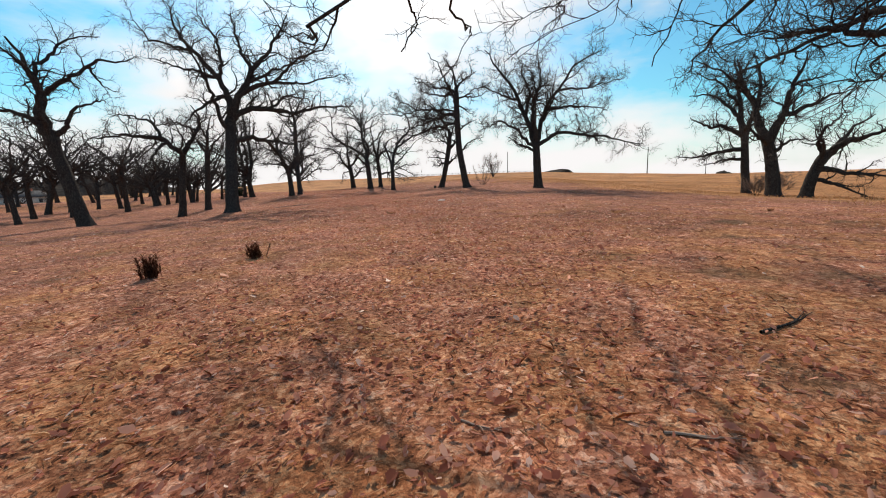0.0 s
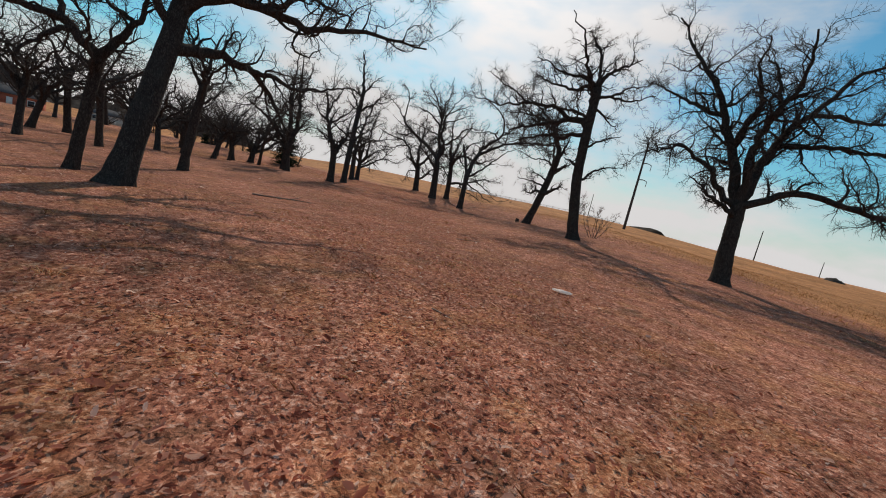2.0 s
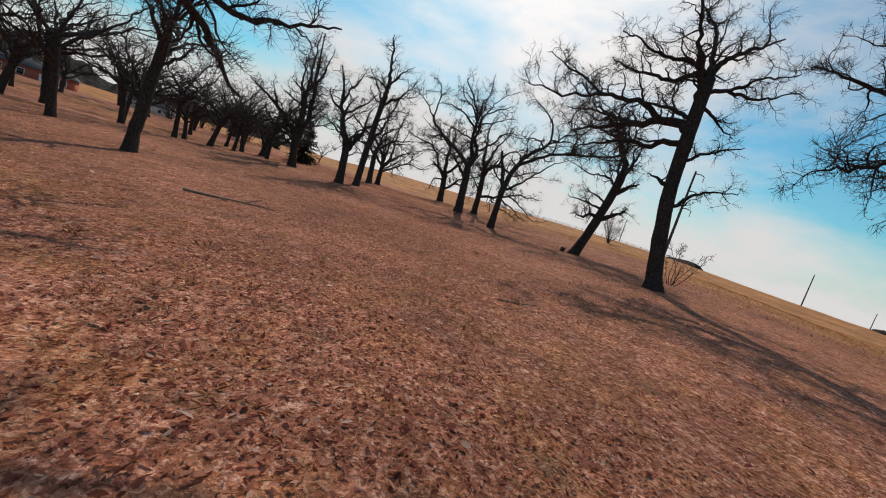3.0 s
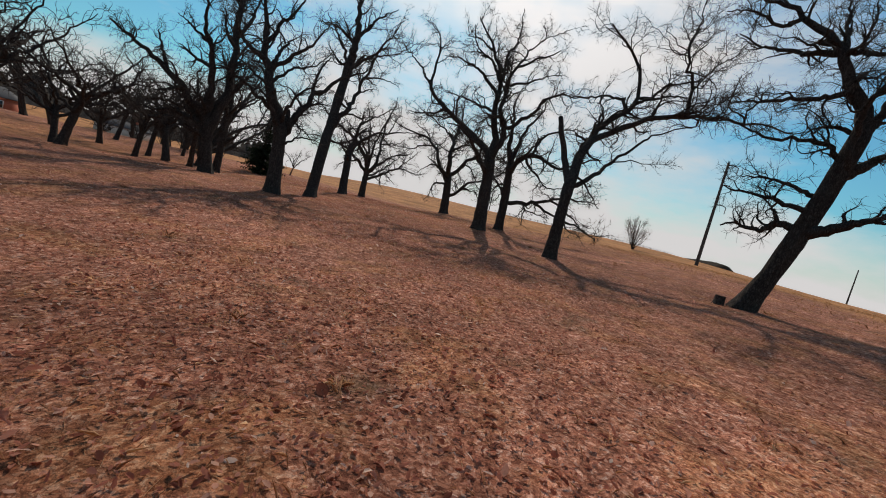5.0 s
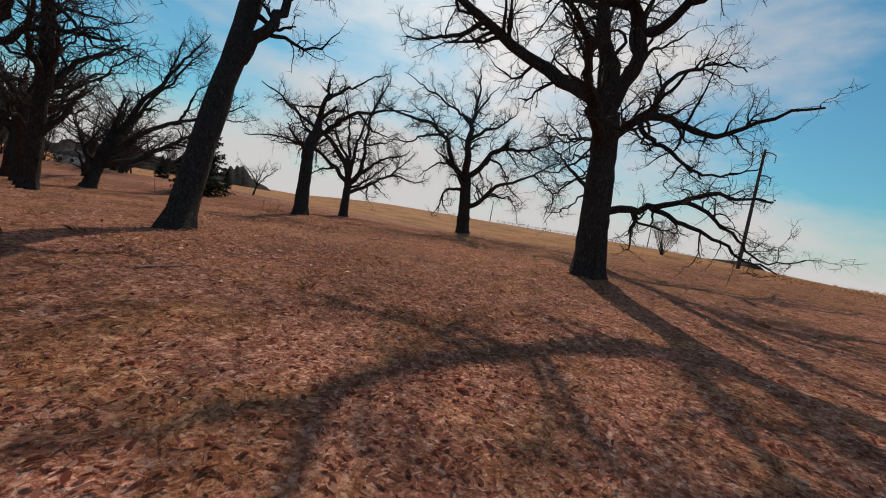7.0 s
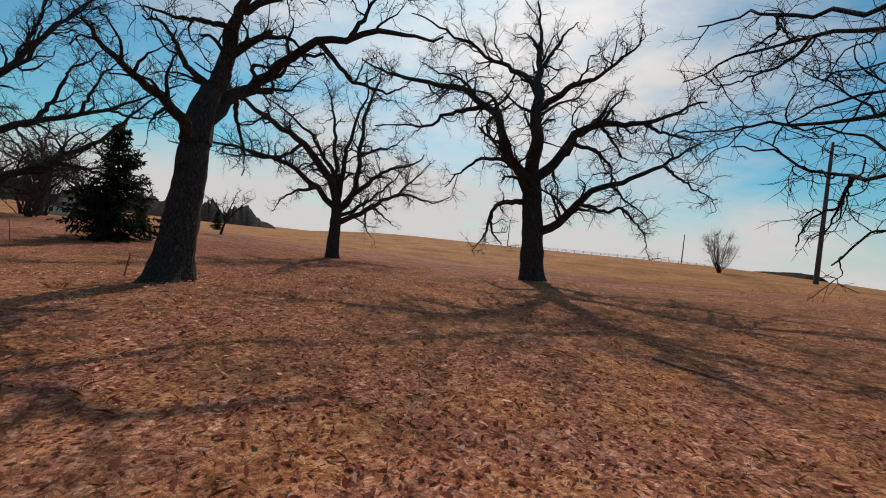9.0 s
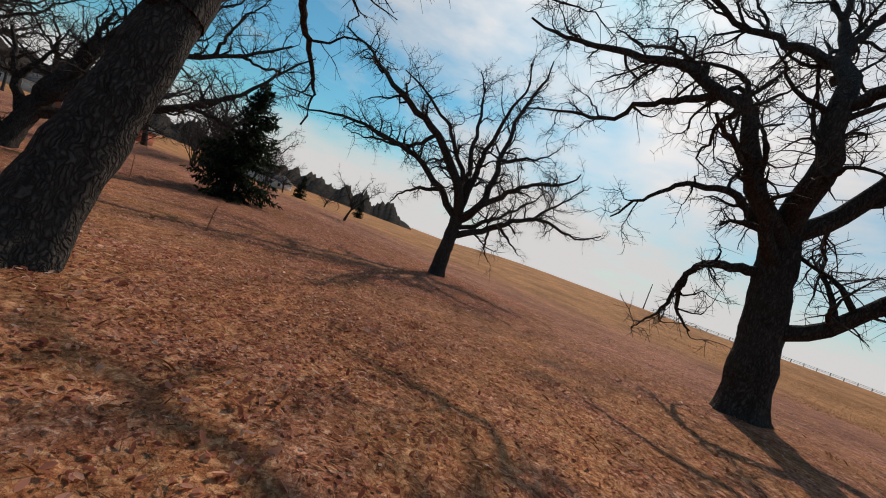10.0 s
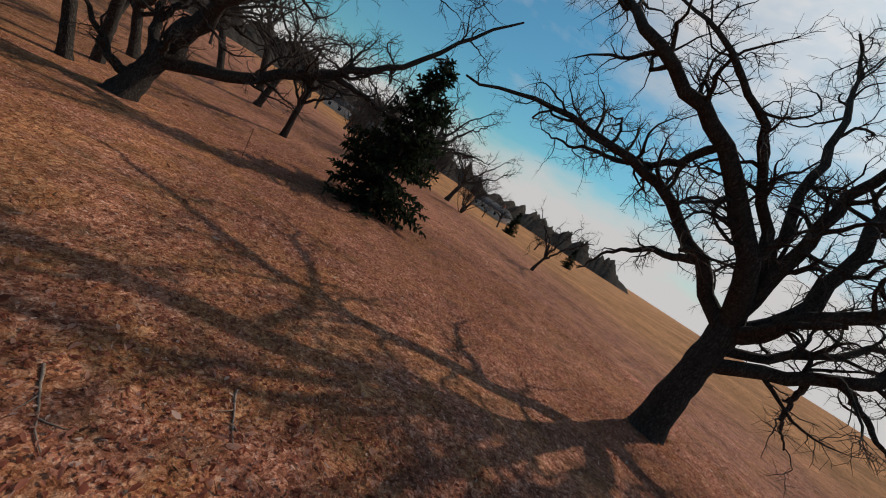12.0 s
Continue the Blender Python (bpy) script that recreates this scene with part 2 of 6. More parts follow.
# ground ---------------------------------------------------------------
def ground_z(x, y):
    """The gentle lie of the land; x and y may be arrays."""
    x, y = np.asarray(x, float), np.asarray(y, float)
    near = np.full(np.broadcast(x, y).shape, SWELL_BASE)
    for j, row in enumerate(SWELLS):
        for i, h in enumerate(row):
            near = near + h * np.exp(-((x + 24 - 12 * i) ** 2 + (y - 4 - 16 * j) ** 2) / 300.0)
    for mx, my, h in MOUNDS:
        near = near + h * np.exp(-((x - mx) ** 2 + (y - my) ** 2) / 4.0)
    far = np.hypot(x - 2, y - 48)
    w = np.clip((far - 45) / 50, 0, 1)
    w = w * w * (3 - 2 * w)
    rise = sum(h * np.exp(-((x - cx) ** 2 + (y - cy) ** 2) / 3600.0) for cx, cy, h in RISES)
    away = 0.1 + rise - 0.06 * np.clip(x - 0.6 * y - 25, 0, 200) \
        - 0.9 * np.clip((-x - 20) / 40, 0, 1) * np.clip((110 - y) / 60, 0, 1)
    wavy = 0.03 * np.sin(x * 1.7 + 0.8 * np.sin(y * 0.9)) * np.sin(y * 1.3 + x * 0.4) + 0.03 * np.sin(x * 0.43 + 1.0) * np.sin(y * 0.37)
    return near * (1 - w) + away * w + wavy * (1 - w)


SWELL_BASE = -0.5
SWELLS = [
    (-0.22, -0.14, 0.15, 0.13, 0.05, -0.07),
    (-0.30, 0.25, 0.12, 0.04, 0.00, -0.72),
    (-0.48, -0.02, -0.53, 0.66, 0.70, -0.73),
    (-0.39, 1.11, -0.61, -0.06, 0.75, 0.03),
    (-1.16, 0.21, 0.29, 0.51, 0.67, 0.16),
    (1.12, -0.30, -0.18, 0.25, 0.19, 0.04),
]
# slight mounds at the feet of the oaks
MOUNDS = [(11.0, 35.7, 0.05), (-9.8, 28.3, -0.05), (-6.2, 25.2, 0.12), (10.8, 45.2, -0.07), (5.8, 48.7, 0.13), (3.6, 55.1, 0.22), (5.3, 59.7, 0.13), (1.8, 71.3, 0.08), (-5.8, 50.9, 0.08), (-5.2, 54.1, 0.03), (-6.1, 64.2, 0.11), (-7.9, 81.2, 0.03)]
# low rises of the far fields: middle and height
RISES = [(-94, 163, -3.6), (-61, 184, -1.9), (-24, 196, 5.3), (15, 197, -1.1), (53, 189, 0.8), (88, 171, 4.7), (117, 144, -2.5), (138, 111, -0.1), (150, 74, 4.3)]


def mesh_from(name, verts, faces_flat, sizes, mat, smooth=False):
    """A mesh from arrays: vertices, the flat corner list and the corners of each face."""
    me = bpy.data.meshes.new(name)
    verts, faces_flat, sizes = np.asarray(verts, np.float32), np.asarray(faces_flat, np.int32), np.asarray(sizes, np.int32)
    me.vertices.add(len(verts))
    me.vertices.foreach_set("co", verts.ravel())
    me.loops.add(len(faces_flat))
    me.loops.foreach_set("vertex_index", faces_flat.ravel())
    me.polygons.add(len(sizes))
    starts = np.concatenate([[0], np.cumsum(sizes)[:-1]]).astype(np.int32)
    me.polygons.foreach_set("loop_start", starts)
    if smooth:
        me.polygons.foreach_set("use_smooth", np.ones(len(sizes), bool))
    me.update(calc_edges=True)
    me.materials.append(mat)
    return me


def grid_mesh(name, xs, ys, zf, mat):
    X, Y = np.meshgrid(xs, ys)
    v = np.stack([X, Y, zf(X, Y)], -1).reshape(-1, 3)
    n, m = len(xs), len(ys)
    i = (np.arange(m - 1)[:, None] * n + np.arange(n - 1)[None]).ravel()
    f = np.stack([i, i + 1, i + n + 1, i + n], -1)
    return mesh_from(name, v, f.ravel(), np.full(len(f), 4), mat, True)


def spaced(lo, hi, step, reach):
    core = np.arange(lo, hi + step / 2, step)
    out, d = [], step
    p = 0.0
    while p < reach:
        d *= 1.22
        p += d
        out.append(p)
    out = np.array(out)
    return np.concatenate([lo - out[::-1], core, hi + out])


def build_ground():
    xs, ys = spaced(-16, 20, 0.3, 3500), spaced(-4, 92, 0.3, 3500)
    ob = new("ground", grid_mesh("ground", xs, ys, ground_z, GROUND))
    tagged(ob, "dry brown winter grass strewn with fallen oak leaves", "ground", kind="structure")


build_ground()


# trees ----------------------------------------------------------------
def unit(v):
    return v / np.maximum(np.linalg.norm(v, axis=-1, keepdims=True), 1e-9)


def grow(rng, start, way, length, steps, wobble, rise):
    """Crooked shoots: arrays of starts, ways, lengths and upward pull -> points (n, steps + 1, 3)."""
    n = len(start)
    p = np.empty((n, steps + 1, 3))
    p[:, 0] = start
    d = unit(np.asarray(way, float))
    rise = np.broadcast_to(np.asarray(rise, float), (n,))
    for k in range(steps):
        d = d + rng.normal(0, wobble, (n, 3))
        d[:, 2] += rise
        d = unit(d)
        p[:, k + 1] = p[:, k] + d * (length / steps)[:, None]
    return p


def tubes(p, r, sides):
    """Rings round polylines: vertices and faces of (n, k, 3) points with (n, k) radii."""
    n, k, _ = p.shape
    t = np.empty_like(p)
    t[:, 1:-1] = p[:, 2:] - p[:, :-2]
    t[:, 0], t[:, -1] = p[:, 1] - p[:, 0], p[:, -1] - p[:, -2]
    t = unit(t)
    mean = unit(p[:, -1] - p[:, 0])
    a = np.where(np.abs(mean[:, 2:3]) < 0.75, np.array([[0.0, 0, 1]]), np.array([[1.0, 0.2, 0]]))
    u = unit(np.cross(t, a[:, None, :]))
    w = np.cross(t, u)
    ang = np.arange(sides) * 2 * np.pi / sides
    ring = np.cos(ang)[:, None] * u[:, :, None, :] + np.sin(ang)[:, None] * w[:, :, None, :]
    v = p[:, :, None, :] + ring * r[:, :, None, None]
    base = (np.arange(n)[:, None] * k + np.arange(k - 1)[None])[..., None] * sides
    s = np.arange(sides)
    s2 = (s + 1) % sides
    f = np.stack([base + s, base + s2, base + sides + s2, base + sides + s], -1).reshape(-1, 4)
    return v.reshape(-1, 3), f


def joined(pieces):
    vs, fs, o = [], [], 0
    for v, f in pieces:
        vs.append(v)
        fs.append(f + o)
        o += len(v)
    return np.concatenate(vs), np.concatenate(fs)


def tube_mesh(name, pieces, mat):
    v, f = joined(pieces)
    return mesh_from(name, v, f.ravel(), np.full(len(f), 4), mat, True)


def offshoots(rng, p, r, per, first, last, spread, lengths, taper_len=0.55):
    """Places on polylines from which shoots leave: start, way, length, parent radius there."""
    n, k, _ = p.shape
    per = np.broadcast_to(per, (n,)).astype(int)
    idx = np.repeat(np.arange(n), per)
    u = rng.uniform(first, last, len(idx)) * (k - 1)
    i = np.minimum(u.astype(int), k - 2)
    f = (u - i)[:, None]
    start = p[idx, i] * (1 - f) + p[idx, i + 1] * f
    rad = r[idx, i] * (1 - f[:, 0]) + r[idx, i + 1] * f[:, 0]
    t = unit(p[idx, i + 1] - p[idx, i])
    side = unit(np.cross(t, rng.normal(0, 1, (len(idx), 3))))
    ang = np.radians(rng.uniform(*spread, len(idx)))[:, None]
    way = t * np.cos(ang) + side * np.sin(ang)
    ln = np.broadcast_to(lengths, (n,))[idx] * rng.uniform(0.55, 1.25, len(idx)) * (1 - taper_len * u / (k - 1))
    return start, way, ln, rad


def compass(az, el):
    az, el = np.radians(az), np.radians(el)
    return np.stack([np.sin(az) * np.cos(el), np.cos(az) * np.cos(el), np.sin(el) * np.ones_like(az)], -1)


def heading_line(rng, start, headings, length, steps=20, crook=0.027):
    """A main limb that runs through its headings (azimuth, slope) in equal stretches, crooked between its ends."""
    h = compass(np.array([a for a, _ in headings], float), np.array([b for _, b in headings], float))
    knots = np.concatenate([[[0, 0, 0]], np.cumsum(h * length / len(headings), 0)])
    for _ in range(3):
        cut = np.concatenate([knots[:-1] * 0.75 + knots[1:] * 0.25, knots[:-1] * 0.25 + knots[1:] * 0.75], 1).reshape(-1, 3)
        knots = np.concatenate([knots[:1], cut, knots[-1:]])
    d = np.r_[0, np.cumsum(np.linalg.norm(np.diff(knots, axis=0), axis=1))]
    u = np.linspace(0, d[-1], steps + 1)
    p = np.stack([np.interp(u, d, knots[:, k]) for k in range(3)], -1)
    walk_off = np.cumsum(rng.normal(0, 1, (steps + 1, 3)), 0)
    walk_off -= walk_off[:1] + (walk_off[-1:] - walk_off[:1]) * np.linspace(0, 1, steps + 1)[:, None]
    kink = rng.normal(0, 0.42, (steps + 1, 3)) * np.minimum(np.arange(steps + 1), 4)[:, None] / 4
    return start + p + (walk_off + kink) * crook * min(length, 5.0) * 0.45


def along(line, f):
    u = f * (len(line) - 1)
    i = min(int(u), len(line) - 2)
    return line[i] * (1 - (u - i)) + line[i + 1] * (u - i)


def part(name, me, parent, label=""):
    ob = new(name, me)
    ob.parent = parent
    return tagged(ob, label)


def trunk_mesh(rng, line, rad, seed, height):
    steps, sides = len(line) - 1, 22
    f = np.linspace(0, 1, steps + 1)
    tv, tf = tubes(line[None], rad[None], sides)
    tv = tv.reshape(steps + 1, sides, 3)
    ang = np.arange(sides) * 2 * np.pi / sides
    lump = rng.normal(0, 0.045, (1, sides)) + rng.normal(0, 0.03, (steps + 1, sides)) \
        + 0.16 * np.sin(ang * 5 + seed)[None] * np.exp(-f * height / 0.4)[:, None]
    tv = line[:, None, :] + (tv - line[:, None, :]) * (1 + lump[..., None])
    n0 = (steps + 1) * sides
    tv = np.concatenate([tv.reshape(-1, 3), (line[-1] + unit(line[-1] - line[-2]) * rad[-1] * 0.4)[None]])
    top = np.arange(sides) + sides * steps
    flat = np.concatenate([tf.ravel(), np.stack([top, np.roll(top, -1), np.full(sides, n0)], -1).ravel()])
    return mesh_from("trunk", tv, flat, np.concatenate([np.full(len(tf), 4), np.full(sides, 3)]), BARK, True)


def bough(boughs, host, at, thick, length, bushy, *headings):
    """One more main limb for the tree that is being planned."""
    boughs.append((host, at, thick, length, bushy, headings))


def bare_tree(x, y, trunk, radius, free, facing, seed, label, limbs, dense=1.0, twig=0.0085, sink=0.15, droop=0.012, fine=True, name="oak_tree", size=1.0, tilt=(0, 0)):
    """A leafless oak. trunk: height, azimuth, lean towards it at the foot and at the top.
    limbs: the limb it leaves (0: the trunk), how far along, thickness against the trunk, length, twigginess, its headings.
    free: further limbs in the depth of the crown, across the facing."""
    rng = np.random.default_rng(seed)
    root = new(name)
    root.location = (x, y, float(ground_z(x, y)) - sink)
    root.scale, root.rotation_euler = (size, size, size), (radians(tilt[0]), radians(tilt[1]), 0)
    height, lean_az, lean0, lean1 = trunk
    steps = 16
    e = np.linspace(lean0, lean1, steps)
    w = compass(np.full(steps, float(lean_az)), 90 - e) + rng.normal(0, 0.03, (steps, 3))
    line = np.concatenate([[[0, 0, 0]], np.cumsum(unit(w) * (height + sink) / steps, 0)])
    f = np.linspace(0, 1, steps + 1)
    rad = 0.84 * radius * (1.0 - 0.20 * f) * (1 + 0.42 * np.exp(-f * height / 0.30)) * (1 + rng.normal(0, 0.02, steps + 1))
    part("trunk", trunk_mesh(rng, line, rad, seed, height), root)
    specs = list(limbs)
    for k in range(free):
        az = facing + (0 if k % 2 else 180) + rng.uniform(-50, 50)
        s0 = rng.uniform(25, 65)
        specs.append((0, rng.uniform(0.8, 1.0), rng.uniform(0.32, 0.48), min(height, 4.5) * rng.uniform(0.85, 1.25), 1,
                      ((az, s0), (az + rng.uniform(-25, 25), s0 * 0.8), (az + rng.uniform(-40, 40), s0 * rng.uniform(0.3, 1.1)))))
    lines, reach = [line], [rad]
    thin = []
    for host, at, thick, length, bushy, headings in specs:
        start = along(lines[host], at)
        r0 = radius * thick
        if host:
            r0 = min(r0, float(along(reach[host][:, None], at)[0]) * 0.95)
        p1 = heading_line(rng, start, headings, length, crook=0.026 if bushy > 0 else 0.010)
        lean_to = 0.97 if bushy > 0 else 0.45
        r1 = 0.85 * r0 * (1 - lean_to * 0.93 * np.linspace(0, 1, len(p1)) ** 0.82) + 0.009
        lines.append(p1)
        reach.append(r1)
        # the limb's foot lies inside the wood that it leaves
        inner = along(lines[host], max(0.0, at - (0.11 if host == 0 else 0.05)))
        p1, r1 = np.concatenate([[inner], p1]), np.concatenate([[r1[0] * 1.04], r1])
        p1, r1 = p1[None], r1[None]
        if bushy <= 0:
            cap_r = np.concatenate([r1, [[0.02]]], 1)
            cap_p = np.concatenate([p1, p1[:, -1:] + unit(p1[:, -1:] - p1[:, -2:-1]) * 0.05], 1)
            part("limb", tube_mesh("limb", [tubes(cap_p, cap_r, 10)], BARK), root, "broken bare stub")
            continue
        n2 = max(3 if bushy > 0.2 else 1, int(round((length * 2.0 + 2) * dense * bushy)))
        s, w2, l2, pr = offshoots(rng, p1, r1, n2, 0.18, 1.0, (25, 68), 0.55 + 0.29 * min(length, 7.0), 0.5)
        w2[:, 2] += 0.10
        p2 = grow(rng, s, w2, np.maximum(l2, 0.45), 9, 0.34, 0.05)
        r2 = np.clip(pr * 0.5, 0.012, 0.06)[:, None] * (1 - 0.85 * np.linspace(0, 1, 10) ** 0.8)[None] + 0.004
        part("limb", tube_mesh("limb", [tubes(p1, r1, 10), tubes(p2, r2, 5)], BARK), root)
        thin.append((p1, r1, p2, r2, length, bushy))
    pieces = []
    for p1, r1, p2, r2, length, bushy in thin:
        per = np.maximum(2, np.linalg.norm(p2[:, -1] - p2[:, 0], axis=1) * (5.5 if fine else 4.0) * dense).astype(int)
        s, w3, l3, pr = offshoots(rng, p2, r2, per, 0.1, 1.0, (25, 75), np.clip(length * 0.17, 0.4, 0.95), 0.4)
        p3 = grow(rng, s, w3, l3, 4, 0.42, 0.02 - droop)
        tip = grow(rng, p2[:, -1], p2[:, -1] - p2[:, -3], np.full(len(p2), 0.5), 4, 0.25, 0.0)
        p3 = np.concatenate([p3, tip])
        pr = np.concatenate([pr, np.full(len(tip), 0.02)])
        r3 = np.clip(pr * 0.5, twig, 0.02)[:, None] * (1 - 0.6 * np.linspace(0, 1, 5))[None]
        pieces.append(tubes(p3, r3, 3))
        s, w4, l4, pr = offshoots(rng, p3, r3, max(1, int(round((5 if fine else 4) * dense))), 0.1, 1.0, (25, 80), np.full(len(p3), 0.40))
        p4 = grow(rng, s, w4, l4, 1, 0.40, -droop)
        r4 = twig * np.array([[0.6, 0.3]]) * np.ones((len(p4), 1))
        pieces.append(tubes(p4, r4, 3))
    tagged(part("crown", tube_mesh("crown", pieces, TWIG), root, "fine bare twigs"), kind="stuff")
    return tagged(root, label, "tree", "oaks of the grove")


# the oaks of the grove: where they stand, how the trunk leans and how each main limb runs
boughs = []
bough(boughs, 0, 1.00, 1.00, 4.3, 0.9, (-90, 68), (-83, 73), (-27, 82), (-27, 82), (-74, 77), (-76, 76), (-90, 68), (-90, 68))
bough(boughs, 1, 0.45, 0.57, 4.3, 0.9, (93, 34), (93, 34), (92, 28), (92, 28), (91, 19), (91, 14), (91, 14), (91, 14))
bough(boughs, 1, 0.65, 0.50, 4.2, 0.9, (24, 56), (24, 56), (24, 56), (30, 45), (34, 32), (35, 29), (36, 19), (36, 19))
bough(boughs, 0, 1.00, 0.57, 3.1, 0.9, (-96, 44), (-96, 44), (-96, 36), (-95, 10), (-95, 10), (-95, 8), (-95, 8), (-95, 8))
bough(boughs, 0, 0.94, 0.50, 2.9, 0.9, (89, 53), (89, 53), (89, 53), (89, 53), (87, 45), (82, 17), (82, 17), (82, 17))
bough(boughs, 1, 0.55, 0.57, 2.1, 0.9, (-163, 60), (-163, 60), (-163, 60), (-163, 60), (-153, 41), (-151, 33), (-151, 33), (-151, 33))
bough(boughs, 2, 0.55, 0.31, 1.5, 0.9, (22, -58), (22, -58), (22, -58), (22, -58), (22, -58), (40, -18), (41, -16), (41, -16))
bare_tree(-12.05, 22.97, (4.43, -87, 9.7, 12.0), 0.34, 1, -28, 65, "leafless oak leaning away from the grove, dark rough bark", boughs, 1.0)

boughs = []
bough(boughs, 0, 0.94, 0.69, 7.2, 1, (-43, 83), (-43, 83), (-62, 80), (-87, 64), (-93, 44), (-93, 42), (-82, 69), (-59, 80))
bough(boughs, 1, 0.65, 0.37, 3.3, 1, (-133, 3), (-133, 3), (-134, 3), (-137, 1), (-137, 1), (-153, 33), (-160, 41), (-160, 41))
bough(boughs, 1, 0.40, 0.43, 4.9, 1, (-33, 67), (-33, 67), (-27, 67), (-19, 67), (-38, 64), (-49, 60), (-45, 62), (-42, 63))
bough(boughs, 0, 1.00, 0.75, 7.1, 1, (90, 65), (90, 65), (87, 56), (87, 54), (86, 49), (88, 56), (89, 61), (90, 63))
bough(boughs, 4, 0.45, 0.37, 4.1, 1, (-38, 63), (-38, 63), (-42, 63), (-43, 63), (-43, 63), (-27, 67), (-27, 67), (-27, 67))
bough(boughs, 4, 0.25, 0.48, 5.5, 1, (102, 21), (103, 22), (104, 23), (109, 37), (107, 32), (106, 28), (105, 23), (105, 22))
bough(boughs, 6, 0.35, 0.32, 5.1, 1, (59, 5), (59, 5), (59, 11), (59, 14), (59, 15), (60, 21), (60, 21), (60, 21))
bough(boughs, 0, 0.94, 0.59, 8.0, 1, (76, 54), (76, 16), (76, -5), (76, -5), (76, 8), (76, 18), (76, 3), (76, 3))
bough(boughs, 0, 0.75, 0.64, 5.5, 0.9, (32, 22), (32, 22), (42, 14), (66, -12), (19, -31), (19, -31), (67, -57), (76, -59))
bough(boughs, 9, 0.45, 0.32, 3.8, 1, (59, 1), (59, 1), (59, 1), (60, 6), (60, 13), (60, 13), (60, 13), (60, 13))
bough(boughs, 1, 0.25, 0.37, 3.3, 1, (-138, -31), (-138, -31), (-138, -31), (-140, -33), (-143, -37), (-143, -37), (-143, -37), (-143, -37))
bough(boughs, 8, 0.30, 0.32, 3.5, 1, (50, 35), (50, 35), (50, 35), (51, 31), (54, -2), (54, -2), (54, -2), (54, -2))
bough(boughs, 1, 0.40, 0.37, 3.7, 1, (-89, 17), (-89, 17), (-89, 16), (-88, 12), (-88, 12), (-88, 16), (-87, 22), (-87, 22))
bough(boughs, 4, 0.30, 0.32, 5.9, 1, (49, 43), (49, 43), (51, 35), (53, 26), (54, 21), (55, 13), (55, 13), (55, 13))
bare_tree(-6.17, 25.2, (5.64, -1, 19.8, 18.8), 0.4, 1, -14, 66, "large leafless oak with long spreading low limbs", boughs, 1.2)

boughs = []
bough(boughs, 0, 1.00, 0.83, 4.5, 0.8, (-104, 45), (-104, 45), (-107, 10), (-107, 1), (-107, -2), (-107, -4), (-106, 1), (-106, 4))
bough(boughs, 0, 1.00, 0.83, 3.6, 0.9, (75, 51), (75, 51), (74, 46), (74, 44), (107, 79), (110, 80), (-130, 42), (-129, 40))
bough(boughs, 1, 0.30, 0.58, 3.5, 0.9, (-47, 58), (-47, 58), (-73, 34), (-81, 19), (-81, 19), (-83, 8), (-83, 6), (-83, 6))
bough(boughs, 1, 0.20, 0.50, 2.4, 0.9, (-147, -37), (-147, -37), (-147, -37), (-149, -41), (-154, -50), (-154, -50), (-154, -50), (-154, -50))
bough(boughs, 2, 0.45, 0.58, 2.3, 0.9, (-88, 28), (-88, 28), (-88, 28), (-89, 21), (-91, -8), (-91, -8), (-91, -8), (-91, -8))
bare_tree(-9.81, 28.34, (3.87, 63, 7.9, 6.2), 0.24, 1, -32, 115, "slender leafless oak forked into two arching limbs", boughs, 1.2)

boughs = []
bough(boughs, 0, 1.0, 0.6, 3.1, 1, (58, 78), (58, 77), (58, 76))
bough(boughs, 0, 0.95, 0.5, 2.1, 1, (-122, 67), (-122, 64), (-122, 38))
bough(boughs, 0, 0.75, 0.4, 2.2, 1, (48, 50), (48, 49), (48, 46))
bare_tree(-10.76, 36.74, (4.68, 58, 5.6, 7.4), 0.27, 4, -32, 133, "slender leafless oak leaning over the leaf litter", boughs, 1.0, size=1.001, tilt=(0.0, -1.0))

boughs = []
bough(boughs, 0, 0.94, 0.73, 8.6, 1, (-44, 66), (-44, 66), (-45, 63), (-45, 64), (-44, 66), (-47, 60), (-48, 56), (-49, 52))
bough(boughs, 0, 1.00, 0.62, 6.2, 1, (-141, 70), (-141, 70), (-148, 69), (177, 62), (177, 62), (-178, 62), (-157, 65), (-106, 58))
bough(boughs, 0, 1.00, 0.62, 8.8, 1, (76, 72), (78, 71), (91, 64), (98, 54), (99, 52), (94, 59), (105, 26), (107, 16))
bough(boughs, 0, 0.94, 0.51, 7.8, 1, (122, 35), (122, 32), (122, -9), (122, -9), (122, -10), (122, -15), (122, -18), (122, -20))
bough(boughs, 0, 0.88, 0.45, 5.2, 1, (-77, 52), (-77, 52), (-76, 46), (-75, 39), (-73, 21), (-72, 8), (-74, -31), (-74, -31))
bough(boughs, 1, 0.45, 0.39, 3.9, 1, (-35, 24), (-35, 24), (-35, 24), (-35, 24), (-36, 27), (-36, 27), (-36, 27), (-36, 27))
bough(boughs, 3, 0.30, 0.39, 4.7, 1, (141, 4), (141, 4), (143, -6), (144, -13), (144, -13), (145, -13), (146, -14), (146, -14))
bough(boughs, 3, 0.50, 0.39, 5.6, 1, (95, -3), (95, -3), (95, 3), (96, 10), (96, 10), (95, 16), (94, 22), (94, 22))
bough(boughs, 1, 0.30, 0.39, 4.1, 1, (-164, 63), (-164, 63), (-164, 63), (-115, 56), (-114, 56), (-124, 58), (-163, 57), (-163, 57))
bough(boughs, 2, 0.60, 0.34, 2.7, 1, (-13, 65), (-13, 65), (-13, 65), (-13, 65), (-21, 60), (-26, 56), (-26, 56), (-26, 56))
